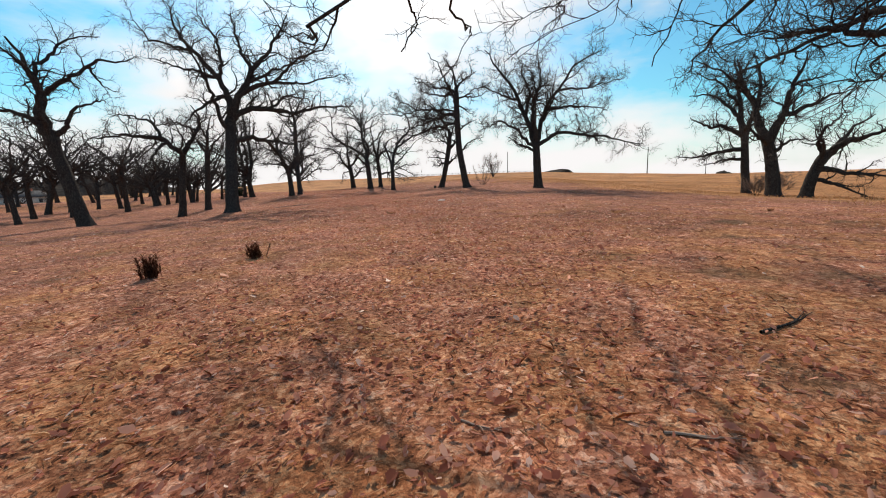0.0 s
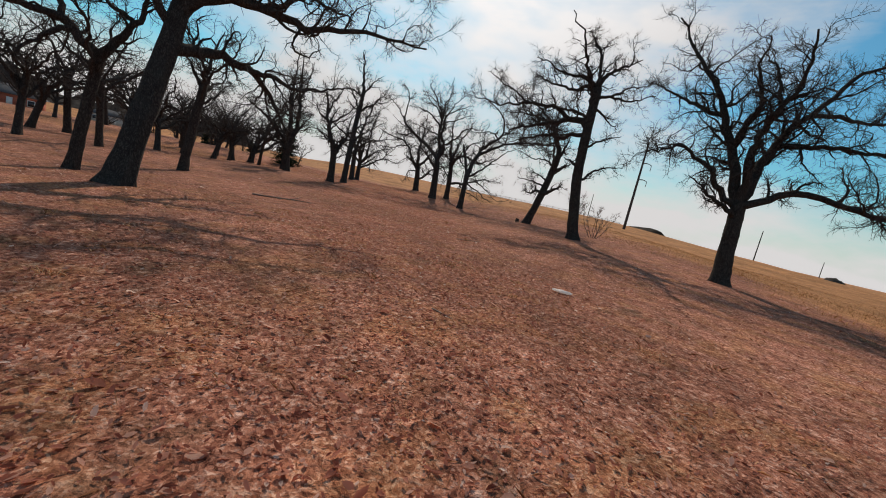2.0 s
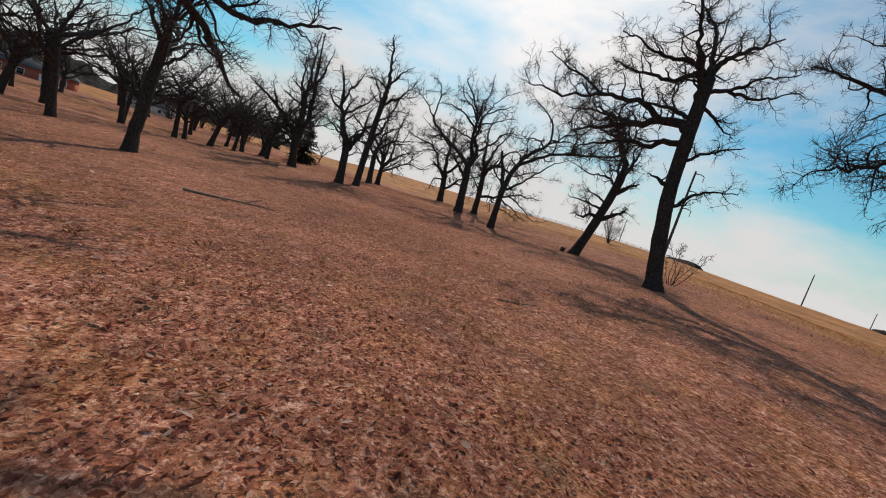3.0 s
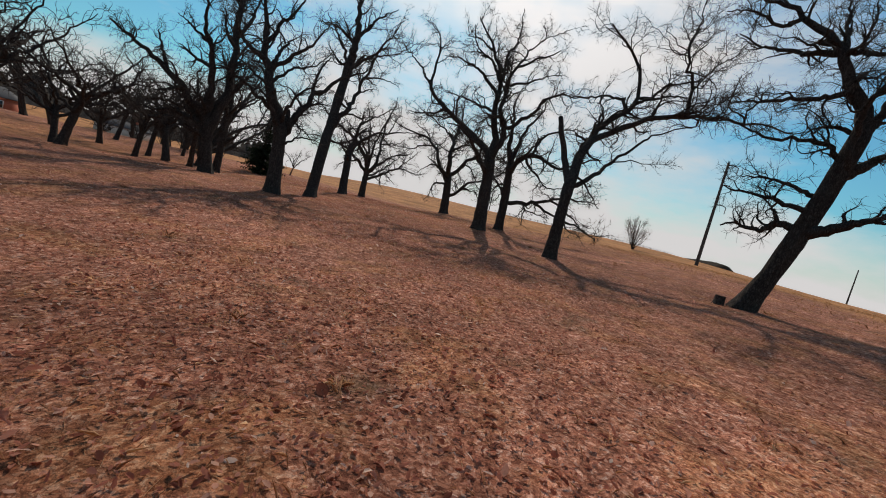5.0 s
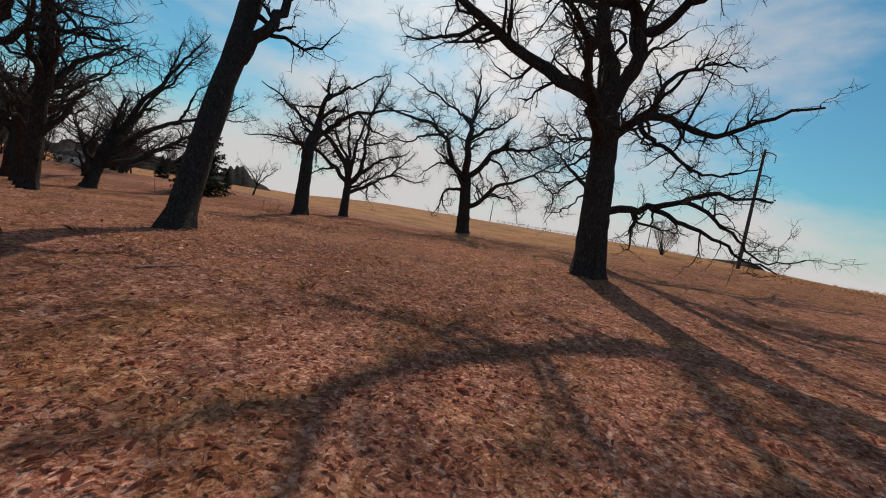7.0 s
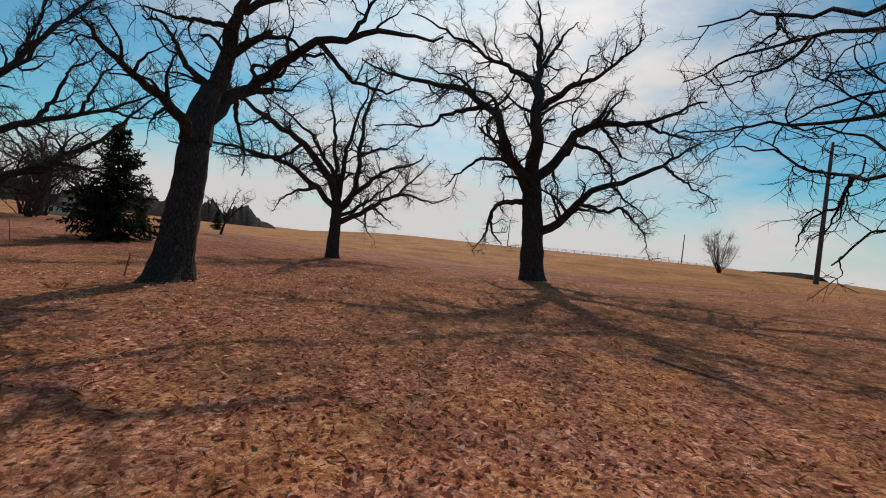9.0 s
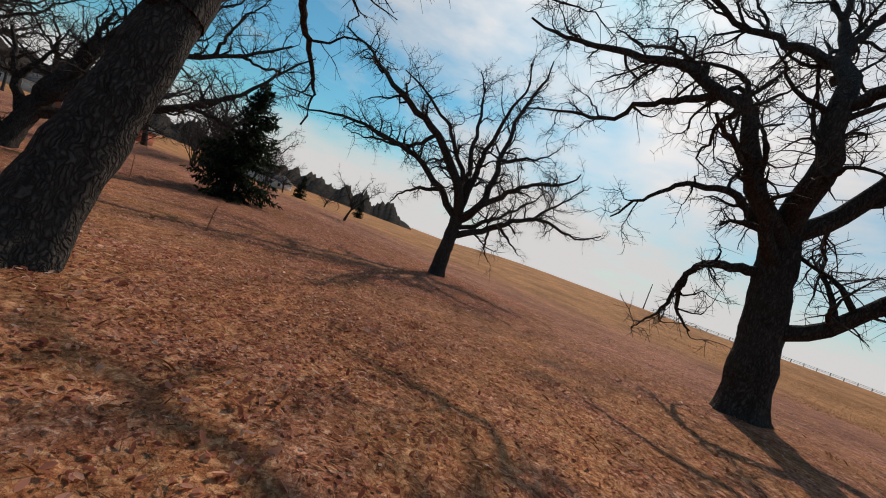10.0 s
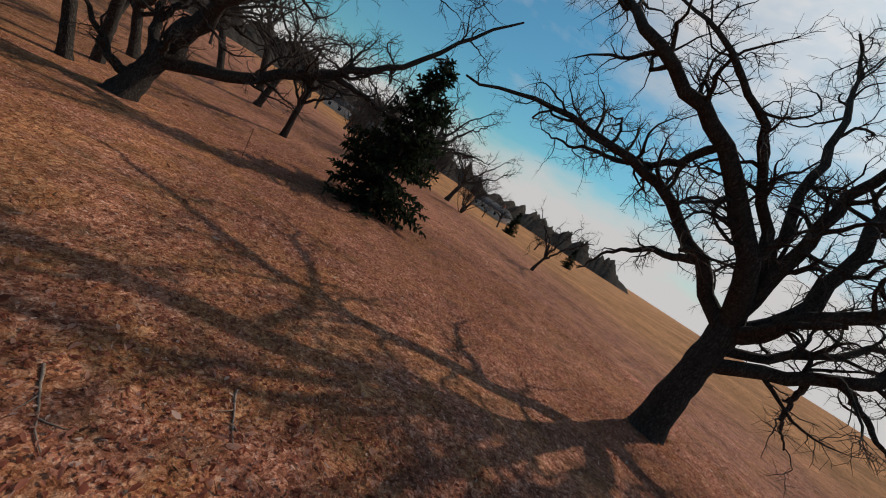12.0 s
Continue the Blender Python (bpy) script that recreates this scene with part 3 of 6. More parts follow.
bare_tree(14.57, 28.89, (3.34, -58, 2.9, 4.0), 0.38, 1, 35, 71, "broad leafless oak with a wide twiggy crown", boughs, 1.45)

boughs = []
bough(boughs, 0, 1.00, 0.46, 2.6, 1, (120, 80), (120, 63), (120, 24), (120, 27), (120, 40), (120, 40), (120, 32), (120, 32))
bough(boughs, 0, 1.00, 0.42, 3.8, 1, (3, 71), (4, 75), (5, 76), (-2, 75), (-31, 63), (-45, 40), (-41, 54), (-40, 57))
bough(boughs, 0, 1.00, 0.38, 3.9, 1, (-76, 31), (-76, 31), (-75, 24), (-74, -1), (-74, 9), (-74, 19), (-75, 30), (-76, -11))
bough(boughs, 0, 1.00, 0.38, 4.5, 1, (-36, 7), (-37, -8), (-40, -1), (-42, 10), (-43, 13), (-43, 16), (-43, 32), (-43, 32))
bough(boughs, 0, 0.75, 0.67, 4.8, 1, (-60, 35), (-60, 0), (-60, -10), (-60, -15), (-60, -17), (-60, -10), (-60, -25), (-60, -33))
bough(boughs, 5, 0.25, 0.46, 5.8, 1, (-75, 41), (-74, 17), (-73, -3), (-74, -9), (-74, -15), (-72, 1), (-72, -1), (-72, -5))
bough(boughs, 0, 0.69, 0.42, 4.8, 1, (-47, 8), (-46, -11), (-47, -9), (-47, -8), (-48, -9), (-48, -9), (-48, -12), (-48, -18))
bough(boughs, 5, 0.40, 0.29, 3.6, 1, (-44, 17), (-44, 17), (-44, 15), (-43, -3), (-43, -3), (-44, 6), (-45, 9), (-45, 9))
bough(boughs, 0, 0.81, 0.33, 2.5, 1, (-82, 9), (-82, 9), (-81, 7), (-81, 5), (-81, 5), (-82, -14), (-83, -23), (-83, -23))
bough(boughs, 0, 0.94, 0.29, 3.0, 1, (113, 6), (113, 6), (113, 5), (112, 2), (112, 2), (111, 18), (111, 23), (111, 23))
bough(boughs, 10, 0.25, 0.25, 2.1, 1, (140, 24), (140, 24), (140, 21), (140, 18), (140, 18), (139, 7), (139, 7), (139, 7))
bough(boughs, 0, 0.88, 0.25, 1.8, 0.9, (108, -27), (108, -27), (108, -27), (105, -35), (102, -42), (102, -38), (104, -26), (104, -26))
bough(boughs, 0, 0.62, 0.25, 2.1, 0.9, (137, 28), (137, 28), (137, 27), (139, 24), (139, 24), (138, 17), (138, 10), (138, 10))
bough(boughs, 0, 0.38, 0.29, 2.6, 0.9, (110, 60), (110, 60), (111, 42), (112, 24), (112, 24), (112, 17), (112, 16), (112, 16))
bough(boughs, 0, 0.50, 0.38, 1.0, 0.1, (-60, 20), (-60, 20), (-60, 20), (-60, 20), (-60, 20), (-60, 20), (-60, 15), (-60, 14))
bough(boughs, 6, 0.45, 0.25, 3.8, 1, (-48, 32), (-48, 32), (-49, 28), (-49, 20), (-49, 22), (-49, 27), (-49, 27), (-49, 27))
bough(boughs, 1, 0.75, 0.21, 1.4, 1, (71, 67), (71, 67), (6, 74), (-25, 68), (-25, 68), (-25, 68), (-25, 68), (-25, 68))
bare_tree(10.99, 35.73, (8.35, -60, 12.0, -0.9), 0.36, 1, 20, 70, "tall straight leafless oak with a narrow crown", boughs, 1.25)

boughs = []
bough(boughs, 0, 0.94, 0.84, 6.7, 1, (5, 80), (5, 80), (5, 80), (2, 79), (0, 79), (-8, 76), (-19, 70), (-19, 70))
bough(boughs, 0, 0.88, 0.66, 5.0, 1, (-69, 34), (-69, 34), (-67, 22), (-65, 3), (-65, 9), (-66, 27), (-66, 27), (-66, 27))
bough(boughs, 0, 0.69, 0.66, 5.7, 1, (-23, 4), (-23, 4), (-23, -6), (-23, -11), (-23, -11), (-25, 2), (-25, 3), (-25, 3))
bough(boughs, 0, 1.00, 0.66, 6.7, 1, (-4, 52), (-4, 52), (-4, 52), (-13, 38), (-14, 36), (-15, 31), (-18, 11), (-18, 11))
bough(boughs, 1, 0.35, 0.56, 5.0, 1, (-70, 41), (-70, 41), (-70, 41), (-70, 41), (-69, 39), (-68, 34), (-68, 34), (-68, 34))
bough(boughs, 0, 0.56, 0.47, 3.3, 1, (-66, 0), (-66, 0), (-66, 0), (-66, -14), (-66, -14), (-66, -14), (-66, -14), (-66, -14))
bough(boughs, 0, 0.88, 0.66, 4.7, 1, (95, 69), (95, 69), (95, 69), (95, 69), (82, 72), (57, 75), (57, 75), (57, 75))
bough(boughs, 1, 0.70, 0.56, 3.2, 1, (106, 60), (106, 60), (106, 60), (106, 60), (92, 69), (86, 71), (86, 71), (86, 71))
bare_tree(34.91, 29.05, (5.68, -40, 5.5, 4.1), 0.4, 1, 50, 72, "leafless oak with many level side limbs", boughs, 1.3)

boughs = []
bough(boughs, 0, 1.00, 0.77, 5.8, 1, (-18, 66), (-18, 66), (-14, 71), (-14, 71), (-21, 64), (-18, 67), (-13, 72), (-13, 72))
bough(boughs, 1, 0.45, 0.42, 4.9, 1, (-73, 51), (-73, 51), (-73, 51), (-69, 42), (-65, 29), (-65, 29), (-63, 20), (-63, 20))
bough(boughs, 0, 1.00, 0.77, 5.2, 1, (143, 72), (143, 72), (143, 76), (143, 78), (143, 77), (143, 77), (143, 72), (143, 70))
bough(boughs, 3, 0.30, 0.48, 3.5, 1, (120, 22), (120, 22), (121, 21), (121, 20), (121, 20), (120, 19), (120, 19), (120, 19))
bough(boughs, 0, 0.75, 0.36, 2.0, 1, (168, 45), (168, 45), (168, 45), (168, 45), (167, 40), (164, 8), (164, 8), (164, 8))
bough(boughs, 1, 0.35, 0.48, 4.3, 1, (51, 68), (51, 68), (51, 68), (43, 68), (22, 67), (22, 67), (22, 67), (22, 67))
bough(boughs, 3, 0.65, 0.36, 2.0, 1, (177, 9), (177, 9), (177, 9), (177, 7), (176, 2), (176, 2), (176, 2), (176, 2))
bare_tree(25.77, 19.74, (3.23, -37, 2.4, 13.3), 0.45, 1, 53, 73, "leafless oak forked into upright limbs", boughs, 1.25)

boughs = []
bough(boughs, 0, 0.94, 0.91, 3.5, 1, (145, 50), (145, 50), (145, 50), (145, 17), (145, 14), (145, 12), (145, 12), (145, 12))
bough(boughs, 0, 0.94, 0.53, 3.0, 1, (-91, 60), (-91, 60), (-92, 60), (-149, 61), (-149, 61), (-171, 40), (-176, 32), (-176, 32))
bough(boughs, 0, 0.69, 0.61, 4.0, 1, (125, -5), (125, -5), (125, -9), (124, -11), (124, -10), (124, -9), (124, -9), (124, -9))
bough(boughs, 0, 0.50, 0.46, 2.9, 1, (167, -18), (167, -18), (167, -18), (168, -21), (169, -27), (169, -27), (169, -27), (169, -27))
bough(boughs, 1, 0.20, 0.46, 3.0, 1, (96, 54), (96, 54), (96, 54), (96, 54), (107, 36), (111, 27), (111, 27), (111, 27))
bare_tree(27.19, 18.89, (2.61, 145, 3.3, 23.1), 0.36, 1, 55, 74, "low leafless oak sprawling over dry brush", boughs, 1.0)

boughs = []
bough(boughs, 0, 1.00, 0.76, 5.7, 1, (-51, 82), (-51, 64), (-51, 61), (-51, 55), (-51, 45), (-51, 34), (-51, 34), (-51, 39))
bough(boughs, 0, 1.00, 0.53, 2.1, 1, (109, 65), (109, 65), (97, 74), (76, 79), (76, 79), (76, 79), (76, 79), (76, 79))
bough(boughs, 0, 0.81, 0.76, 1.6, 1, (106, 29), (106, 29), (102, 42), (100, 47), (100, 47), (104, 35), (104, 35), (104, 35))
bough(boughs, 0, 0.50, 0.69, 2.1, 0.9, (147, 15), (147, 15), (155, 32), (155, 33), (155, 24), (155, 24), (160, 33), (160, 33))
bough(boughs, 1, 0.45, 0.34, 3.0, 1, (-34, 4), (-33, 11), (-34, 14), (-35, 18), (-36, 28), (-36, 30), (-37, 32), (-37, 33))
bough(boughs, 1, 0.45, 0.38, 1.6, 1, (148, -11), (148, -11), (149, -11), (151, -11), (151, -11), (153, -8), (154, -5), (154, -5))
bough(boughs, 0, 0.50, 0.42, 2.2, 0.9, (-45, 18), (-45, 18), (-29, -65), (-41, -21), (-42, -8), (-42, 30), (-42, 1), (-42, -16))
bough(boughs, 7, 0.20, 0.23, 1.0, 0.9, (-30, 57), (-30, 57), (-30, 57), (-30, 57), (-30, 57), (-32, 42), (-32, 39), (-32, 39))
bough(boughs, 0, 0.62, 0.30, 2.3, 0.9, (-71, -4), (-70, 9), (-70, 11), (-69, 4), (-69, 4), (-69, 4), (-69, 8), (-68, 13))
bough(boughs, 0, 0.69, 0.27, 2.3, 0.9, (-30, 22), (-28, 23), (-25, 25), (-25, 20), (-27, 13), (-27, 10), (-27, -3), (-27, -3))
bough(boughs, 0, 0.88, 0.27, 3.3, 0.9, (-60, 38), (-60, 30), (-61, 9), (-61, 0), (-60, 3), (-60, 9), (-59, 12), (-59, 12))
bough(boughs, 0, 1.00, 0.27, 1.5, 0.9, (-30, 37), (-30, 37), (-29, 34), (-22, 5), (-22, 5), (-19, -20), (-19, -22), (-19, -22))
bough(boughs, 1, 0.25, 0.30, 3.0, 0.9, (-77, -7), (-81, -23), (-81, -23), (-79, -11), (-80, -16), (-80, -18), (-79, -14), (-79, -13))
bough(boughs, 1, 0.40, 0.34, 2.2, 1, (33, 70), (33, 70), (33, 70), (33, 70), (13, 69), (7, 69), (7, 69), (7, 69))
bough(boughs, 1, 0.70, 0.23, 2.3, 1, (-94, -50), (-94, -50), (-80, 8), (-77, 23), (-77, 23), (-76, 8), (-76, -2), (-76, -2))
bare_tree(10.79, 45.19, (5.42, 129, 18.6, 7.8), 0.33, 1, 39, 75, "leafless oak leaning strongly, beside a cut stump", boughs, 1.15)

boughs = []
bough(boughs, 0, 1.0, 0.6, 2.9, 0.0, (-21, 56), (-21, 56), (-45, 68), (-61, 71), (-61, 71))
bough(boughs, 0, 1.0, 0.85, 10.4, 1, (34, 59), (37, 39), (61, 40), (-81, 75), (-116, 13))
bough(boughs, 2, 0.25, 0.75, 9.8, 1, (82, 31), (108, 17), (61, 16), (76, 10), (90, 6))
bough(boughs, 2, 0.6, 0.36, 2.2, 1, (120, 20), (120, 20), (122, 12), (122, 6), (123, -3))
bough(boughs, 2, 0.65, 0.33, 3.0, 1, (119, 9), (124, 45), (117, 16), (86, 23), (86, 23))
bough(boughs, 2, 0.55, 0.3, 3.0, 0.6, (-85, 55), (-59, 14), (-67, -4), (-103, -27), (-103, -27))
bough(boughs, 3, 0.4, 0.46, 10.1, 1, (19, 67), (-138, -10), (33, 65), (31, 38), (30, 61))
bough(boughs, 5, 0.75, 0.4, 3.2, 1, (90, 39), (90, 48), (90, 50), (90, 61), (-90, 89))
bough(boughs, 3, 0.7, 0.45, 3.6, 1, (-90, 87), (90, 33), (90, 30), (90, 18), (90, 15))
bough(boughs, 9, 0.05, 0.3, 2.0, 1, (-90, 24), (-90, 28), (90, 88), (90, 85), (90, 83))
bough(boughs, 0, 1.0, 0.4, 6.5, 0.12, (44, 31), (48, 31), (97, 53), (76, 39), (109, 15))
bough(boughs, 2, 0.05, 0.2, 1.6, 1, (107, -28), (107, -47), (107, -47))
bough(boughs, 0, 0.55, 0.2, 1.5, 1, (107, -1), (107, -19), (107, -24))
bare_tree(5.83, 48.67, (2.73, 0, 1.1, 1.1), 0.28, 0, 17, 190, "leafless oak with a broken stub and one arching limb", boughs, 1.15, size=1.017, tilt=(0.4, -0.6))

boughs = []
bough(boughs, 0, 1.00, 0.66, 9.6, 0.9, (-23, 36), (-40, 33), (-63, 29), (-79, 25), (-82, 33), (-82, 80), (98, 83), (-82, 73))
bough(boughs, 1, 0.65, 0.27, 3.8, 0.9, (-68, 33), (-66, 40), (-50, 62), (-60, 49), (-65, 36), (-64, 41), (-63, 45), (-63, 45))
bough(boughs, 0, 1.00, 0.66, 8.1, 0.9, (-6, 65), (-17, 70), (-66, 77), (-63, 77), (-74, 73), (-82, 66), (-82, 61), (-82, 55))
bough(boughs, 0, 1.00, 0.54, 7.1, 0.9, (114, 72), (148, 83), (-94, 58), (143, 81), (168, 83), (110, 52), (106, 25), (107, 35))
bough(boughs, 3, 0.55, 0.31, 4.8, 0.9, (-4, 76), (-4, 76), (-3, 75), (71, 53), (30, 73), (-6, 75), (7, 75), (7, 75))
bough(boughs, 3, 0.45, 0.31, 3.7, 0.9, (-104, 40), (-104, 40), (-102, 27), (-101, 21), (-101, 13), (-100, 8), (-100, 2), (-100, 0))
bough(boughs, 4, 0.25, 0.35, 4.6, 0.9, (112, 20), (113, 28), (125, 57), (128, 60), (116, 35), (112, 16), (112, 8), (112, 2))
bough(boughs, 4, 0.55, 0.27, 3.1, 0.9, (79, 22), (79, 22), (79, 25), (77, 35), (77, 35), (78, 33), (79, 25), (79, 25))
bough(boughs, 3, 0.35, 0.23, 3.2, 0.9, (-68, 13), (-68, 13), (-66, 16), (-66, 18), (-66, 16), (-67, 7), (-67, 7), (-67, 7))
bough(boughs, 3, 0.75, 0.23, 1.7, 0.9, (-100, 26), (-100, 26), (-100, 26), (-100, 26), (-100, 1), (-100, -1), (-100, -1), (-100, -1))
bough(boughs, 4, 0.65, 0.27, 4.1, 0.9, (44, 69), (44, 69), (65, 56), (73, 46), (74, 46), (76, 41), (76, 41), (76, 41))
bough(boughs, 1, 0.50, 0.23, 2.5, 0.8, (-66, -18), (-66, -18), (-66, -18), (-66, -15), (-68, -1), (-68, -1), (-68, -1), (-68, -1))
bough(boughs, 3, 0.55, 0.27, 3.8, 0.9, (-64, 51), (-64, 51), (-64, 51), (-68, 40), (-69, 39), (-64, 53), (-55, 67), (-55, 67))
bare_tree(3.55, 55.07, (3.68, -82, 2.7, 5.4), 0.4, 1, 6, 188, "large leafless oak with a thick arching limb", boughs, 1.2)

boughs = []
bough(boughs, 0, 0.81, 0.65, 6.7, 1, (143, 69), (131, 54), (122, 11), (121, -26), (122, -16), (125, 27), (125, 22), (125, 14))
bough(boughs, 0, 0.44, 0.52, 6.0, 0.9, (94, 12), (94, 12), (93, 24), (93, 26), (94, 7), (94, 7), (94, 8), (94, 8))
bough(boughs, 2, 0.25, 0.35, 4.1, 0.9, (126, -20), (126, -20), (127, -22), (130, -28), (130, -27), (131, -20), (131, -20), (131, -20))
bough(boughs, 2, 0.45, 0.35, 4.4, 0.9, (101, -20), (101, -20), (100, -24), (100, -29), (100, -29), (100, -24), (100, 5), (100, 5))
bough(boughs, 0, 0.94, 0.65, 5.5, 0.9, (14, 73), (14, 73), (50, 69), (67, 64), (70, 62), (76, 56), (49, 70), (22, 74))
bough(boughs, 0, 0.94, 0.69, 4.9, 0.9, (-103, 78), (-103, 78), (-103, 78), (-127, 82), (-128, 82), (-140, 83), (-159, 83), (-159, 83))
bough(boughs, 1, 0.30, 0.35, 4.3, 0.9, (47, 70), (47, 70), (74, 55), (84, 38), (87, 21), (89, 6), (89, 6), (89, 6))
bough(boughs, 0, 0.50, 0.35, 3.1, 0.9, (-42, 46), (-42, 46), (-42, 46), (-42, 46), (-44, 44), (-49, 34), (-49, 34), (-49, 34))
bough(boughs, 1, 0.25, 0.30, 4.1, 0.9, (142, -46), (142, -46), (142, -46), (138, -31), (136, -25), (137, -19), (140, 10), (140, 10))
bough(boughs, 0, 1.00, 0.18, 7.6, 0.45, (-6, 9), (-6, 9), (-7, 13), (-10, 11), (-10, 4), (-10, 11))
bough(boughs, 10, 0.60, 0.14, 2.5, 0.4, (-142, -39), (-27, -42), (-10, -2), (-10, 7), (-10, 9), (-10, 9))
bough(boughs, 0, 1.00, 0.21, 7.7, 0.45, (-6, 14), (-6, 14), (-7, 17), (-10, 30), (-10, 27), (-10, 11))
bough(boughs, 12, 0.70, 0.10, 1.5, 0.4, (-151, -50), (-151, -50), (-143, -53), (-10, 8), (-10, -18), (-10, -4))
bough(boughs, 0, 0.90, 0.15, 7.7, 0.35, (-7, -9), (-7, -9), (-8, 5), (-10, 15), (-10, 4), (-10, 12))
bough(boughs, 0, 0.95, 0.13, 5.1, 0.35, (-6, -1), (-6, -1), (-6, -1), (-6, -2), (-10, -15), (-10, -26))
bough(boughs, 0, 0.80, 0.13, 5.0, 0.3, (-8, -9), (-8, -9), (-8, -9), (-8, -8), (-10, 29), (-10, 29))
bough(boughs, 0, 0.80, 0.15, 6.1, 0.3, (-8, -12), (-8, -12), (-8, -12), (-9, 11), (-10, 18), (-10, 17))
bough(boughs, 17, 0.60, 0.11, 1.7, 0.4, (41, -38), (25, -36), (-10, -22), (-10, -38), (-10, -59), (-10, -90))
bough(boughs, 0, 0.60, 0.12, 4.1, 0.4, (-9, -15), (-9, -15), (-9, -15), (-9, -15), (-9, -16), (-10, -36))
bough(boughs, 17, 0.60, 0.09, 1.1, 0.4, (34, -42), (34, -42), (34, -42), (-2, -63), (-10, -68), (-10, -76))
bare_tree(5.33, 59.69, (4.23, -73, 0.3, 7.1), 0.34, 1, 9, 189, "leafless oak with low drooping limbs", boughs, 1.0)

boughs = []
bough(boughs, 0, 0.94, 0.50, 9.3, 0.9, (-139, 32), (-126, 54), (-33, 53), (-56, 32), (-77, 10), (-76, 10), (-73, 17), (-73, 22))
bough(boughs, 1, 0.40, 0.23, 4.4, 0.8, (-46, 5), (-54, -2), (-73, -19), (-84, -22), (-95, -25), (-86, -16), (-73, 0), (-73, 0))
bough(boughs, 1, 0.40, 0.20, 4.0, 0.8, (-49, 47), (-49, 47), (-49, 46), (-53, 29), (-53, 29), (-54, 26), (-55, 22), (-55, 22))
bough(boughs, 0, 1.00, 0.68, 8.4, 0.9, (-175, 41), (-171, 71), (-3, 73), (3, 57), (3, 56), (3, 54), (-2, 62), (-73, 80))
bough(boughs, 4, 0.35, 0.29, 6.8, 0.9, (-19, 51), (-38, 45), (-51, 37), (-65, 28), (-99, 16), (-81, 25), (-73, 28), (-73, 25))
bough(boughs, 4, 0.50, 0.25, 3.0, 0.9, (55, 63), (55, 63), (58, 62), (61, 60), (63, 59), (70, 52), (70, 52), (70, 52))
bough(boughs, 4, 0.30, 0.34, 3.5, 0.9, (130, 37), (128, 29), (127, 23), (127, 14), (128, 17), (132, 26), (134, 25), (149, 51))
bough(boughs, 0, 1.00, 0.54, 6.7, 0.9, (97, 55), (96, 57), (96, 48), (99, 21), (99, -5), (99, 8), (97, 32), (98, 26))
bough(boughs, 8, 0.70, 0.23, 2.0, 0.8, (138, -35), (138, -35), (138, -35), (142, -12), (142, -12), (146, -24), (146, -25), (146, -25))
bough(boughs, 0, 0.50, 0.45, 6.0, 0.8, (107, 34), (107, 38), (107, 44), (107, 32), (107, 29), (107, 24), (107, 50), (107, 22))
bough(boughs, 10, 0.75, 0.18, 2.2, 0.8, (82, -29), (82, -29), (82, -28), (82, -27), (82, -26), (84, -14), (84, -14), (84, -14))
bough(boughs, 10, 0.30, 0.18, 2.8, 0.8, (132, -14), (132, -15), (133, -18), (136, 14), (140, -29), (141, -41), (147, -49), (149, -50))
bough(boughs, 8, 0.25, 0.20, 3.0, 0.7, (134, -17), (134, -17), (137, -27), (142, -40), (151, -51), (162, -59), (164, -59), (167, -59))
bough(boughs, 0, 0.81, 0.32, 2.8, 0.8, (-84, -9), (-84, -9), (-83, -14), (-73, -49), (-18, -61), (26, -50), (52, -56), (107, -47))
bough(boughs, 0, 1.00, 0.29, 3.6, 0.8, (-73, 32), (-73, 26), (-73, 15), (-73, -8), (-73, -14), (-73, -31), (-73, -35), (-73, -44))
bough(boughs, 14, 0.55, 0.16, 1.7, 0.8, (-21, -69), (-21, -69), (-21, -69), (-37, -60), (-37, -60), (-37, -60), (-45, -51), (-50, -43))
bough(boughs, 8, 0.45, 0.16, 2.1, 0.7, (73, -26), (73, -26), (70, -32), (65, -40), (65, -40), (69, -33), (76, -16), (76, -16))
bare_tree(1.79, 71.34, (3.45, -73, 4.5, 8.4), 0.44, 1, 13, 187, "huge leafless oak with low wide-spread limbs", boughs, 1.1)

boughs = []
bough(boughs, 0, 1.00, 0.84, 3.7, 0.7, (39, 79), (39, 79), (39, 80), (37, 81), (40, 80), (44, 77), (31, 84), (27, 84))
bough(boughs, 0, 1.00, 0.53, 6.8, 0.6, (13, 49), (14, 45), (70, 43), (91, 31), (111, 7), (87, 8), (56, 24), (56, 31))
bough(boughs, 2, 0.65, 0.25, 2.6, 0.8, (24, 64), (24, 64), (28, 64), (28, 64), (28, 64), (30, 63), (30, 63), (30, 63))
bough(boughs, 2, 0.55, 0.19, 2.4, 0.6, (81, -40), (81, -40), (79, -36), (76, -27), (75, -22), (73, -10), (73, 25), (73, 28))
bough(boughs, 2, 0.20, 0.21, 2.6, 0.3, (-22, -18), (-22, -18), (-22, -18), (-15, -26), (2, -41), (0, -58), (-124, -86), (-124, -86))
bough(boughs, 1, 0.25, 0.23, 1.9, 0.7, (-106, 38), (-106, 38), (-104, 42), (-87, 69), (-92, 65), (-103, 45), (-107, 23), (-108, 8))
bough(boughs, 1, 0.50, 0.23, 2.1, 0.4, (72, 44), (72, 44), (71, 36), (70, 22), (70, 13), (74, -41), (74, -44), (77, -52))
bough(boughs, 1, 0.70, 0.30, 4.3, 0.7, (45, 34), (45, 29), (45, 23), (44, 47), (44, 47), (47, 39), (47, 37), (47, 37))
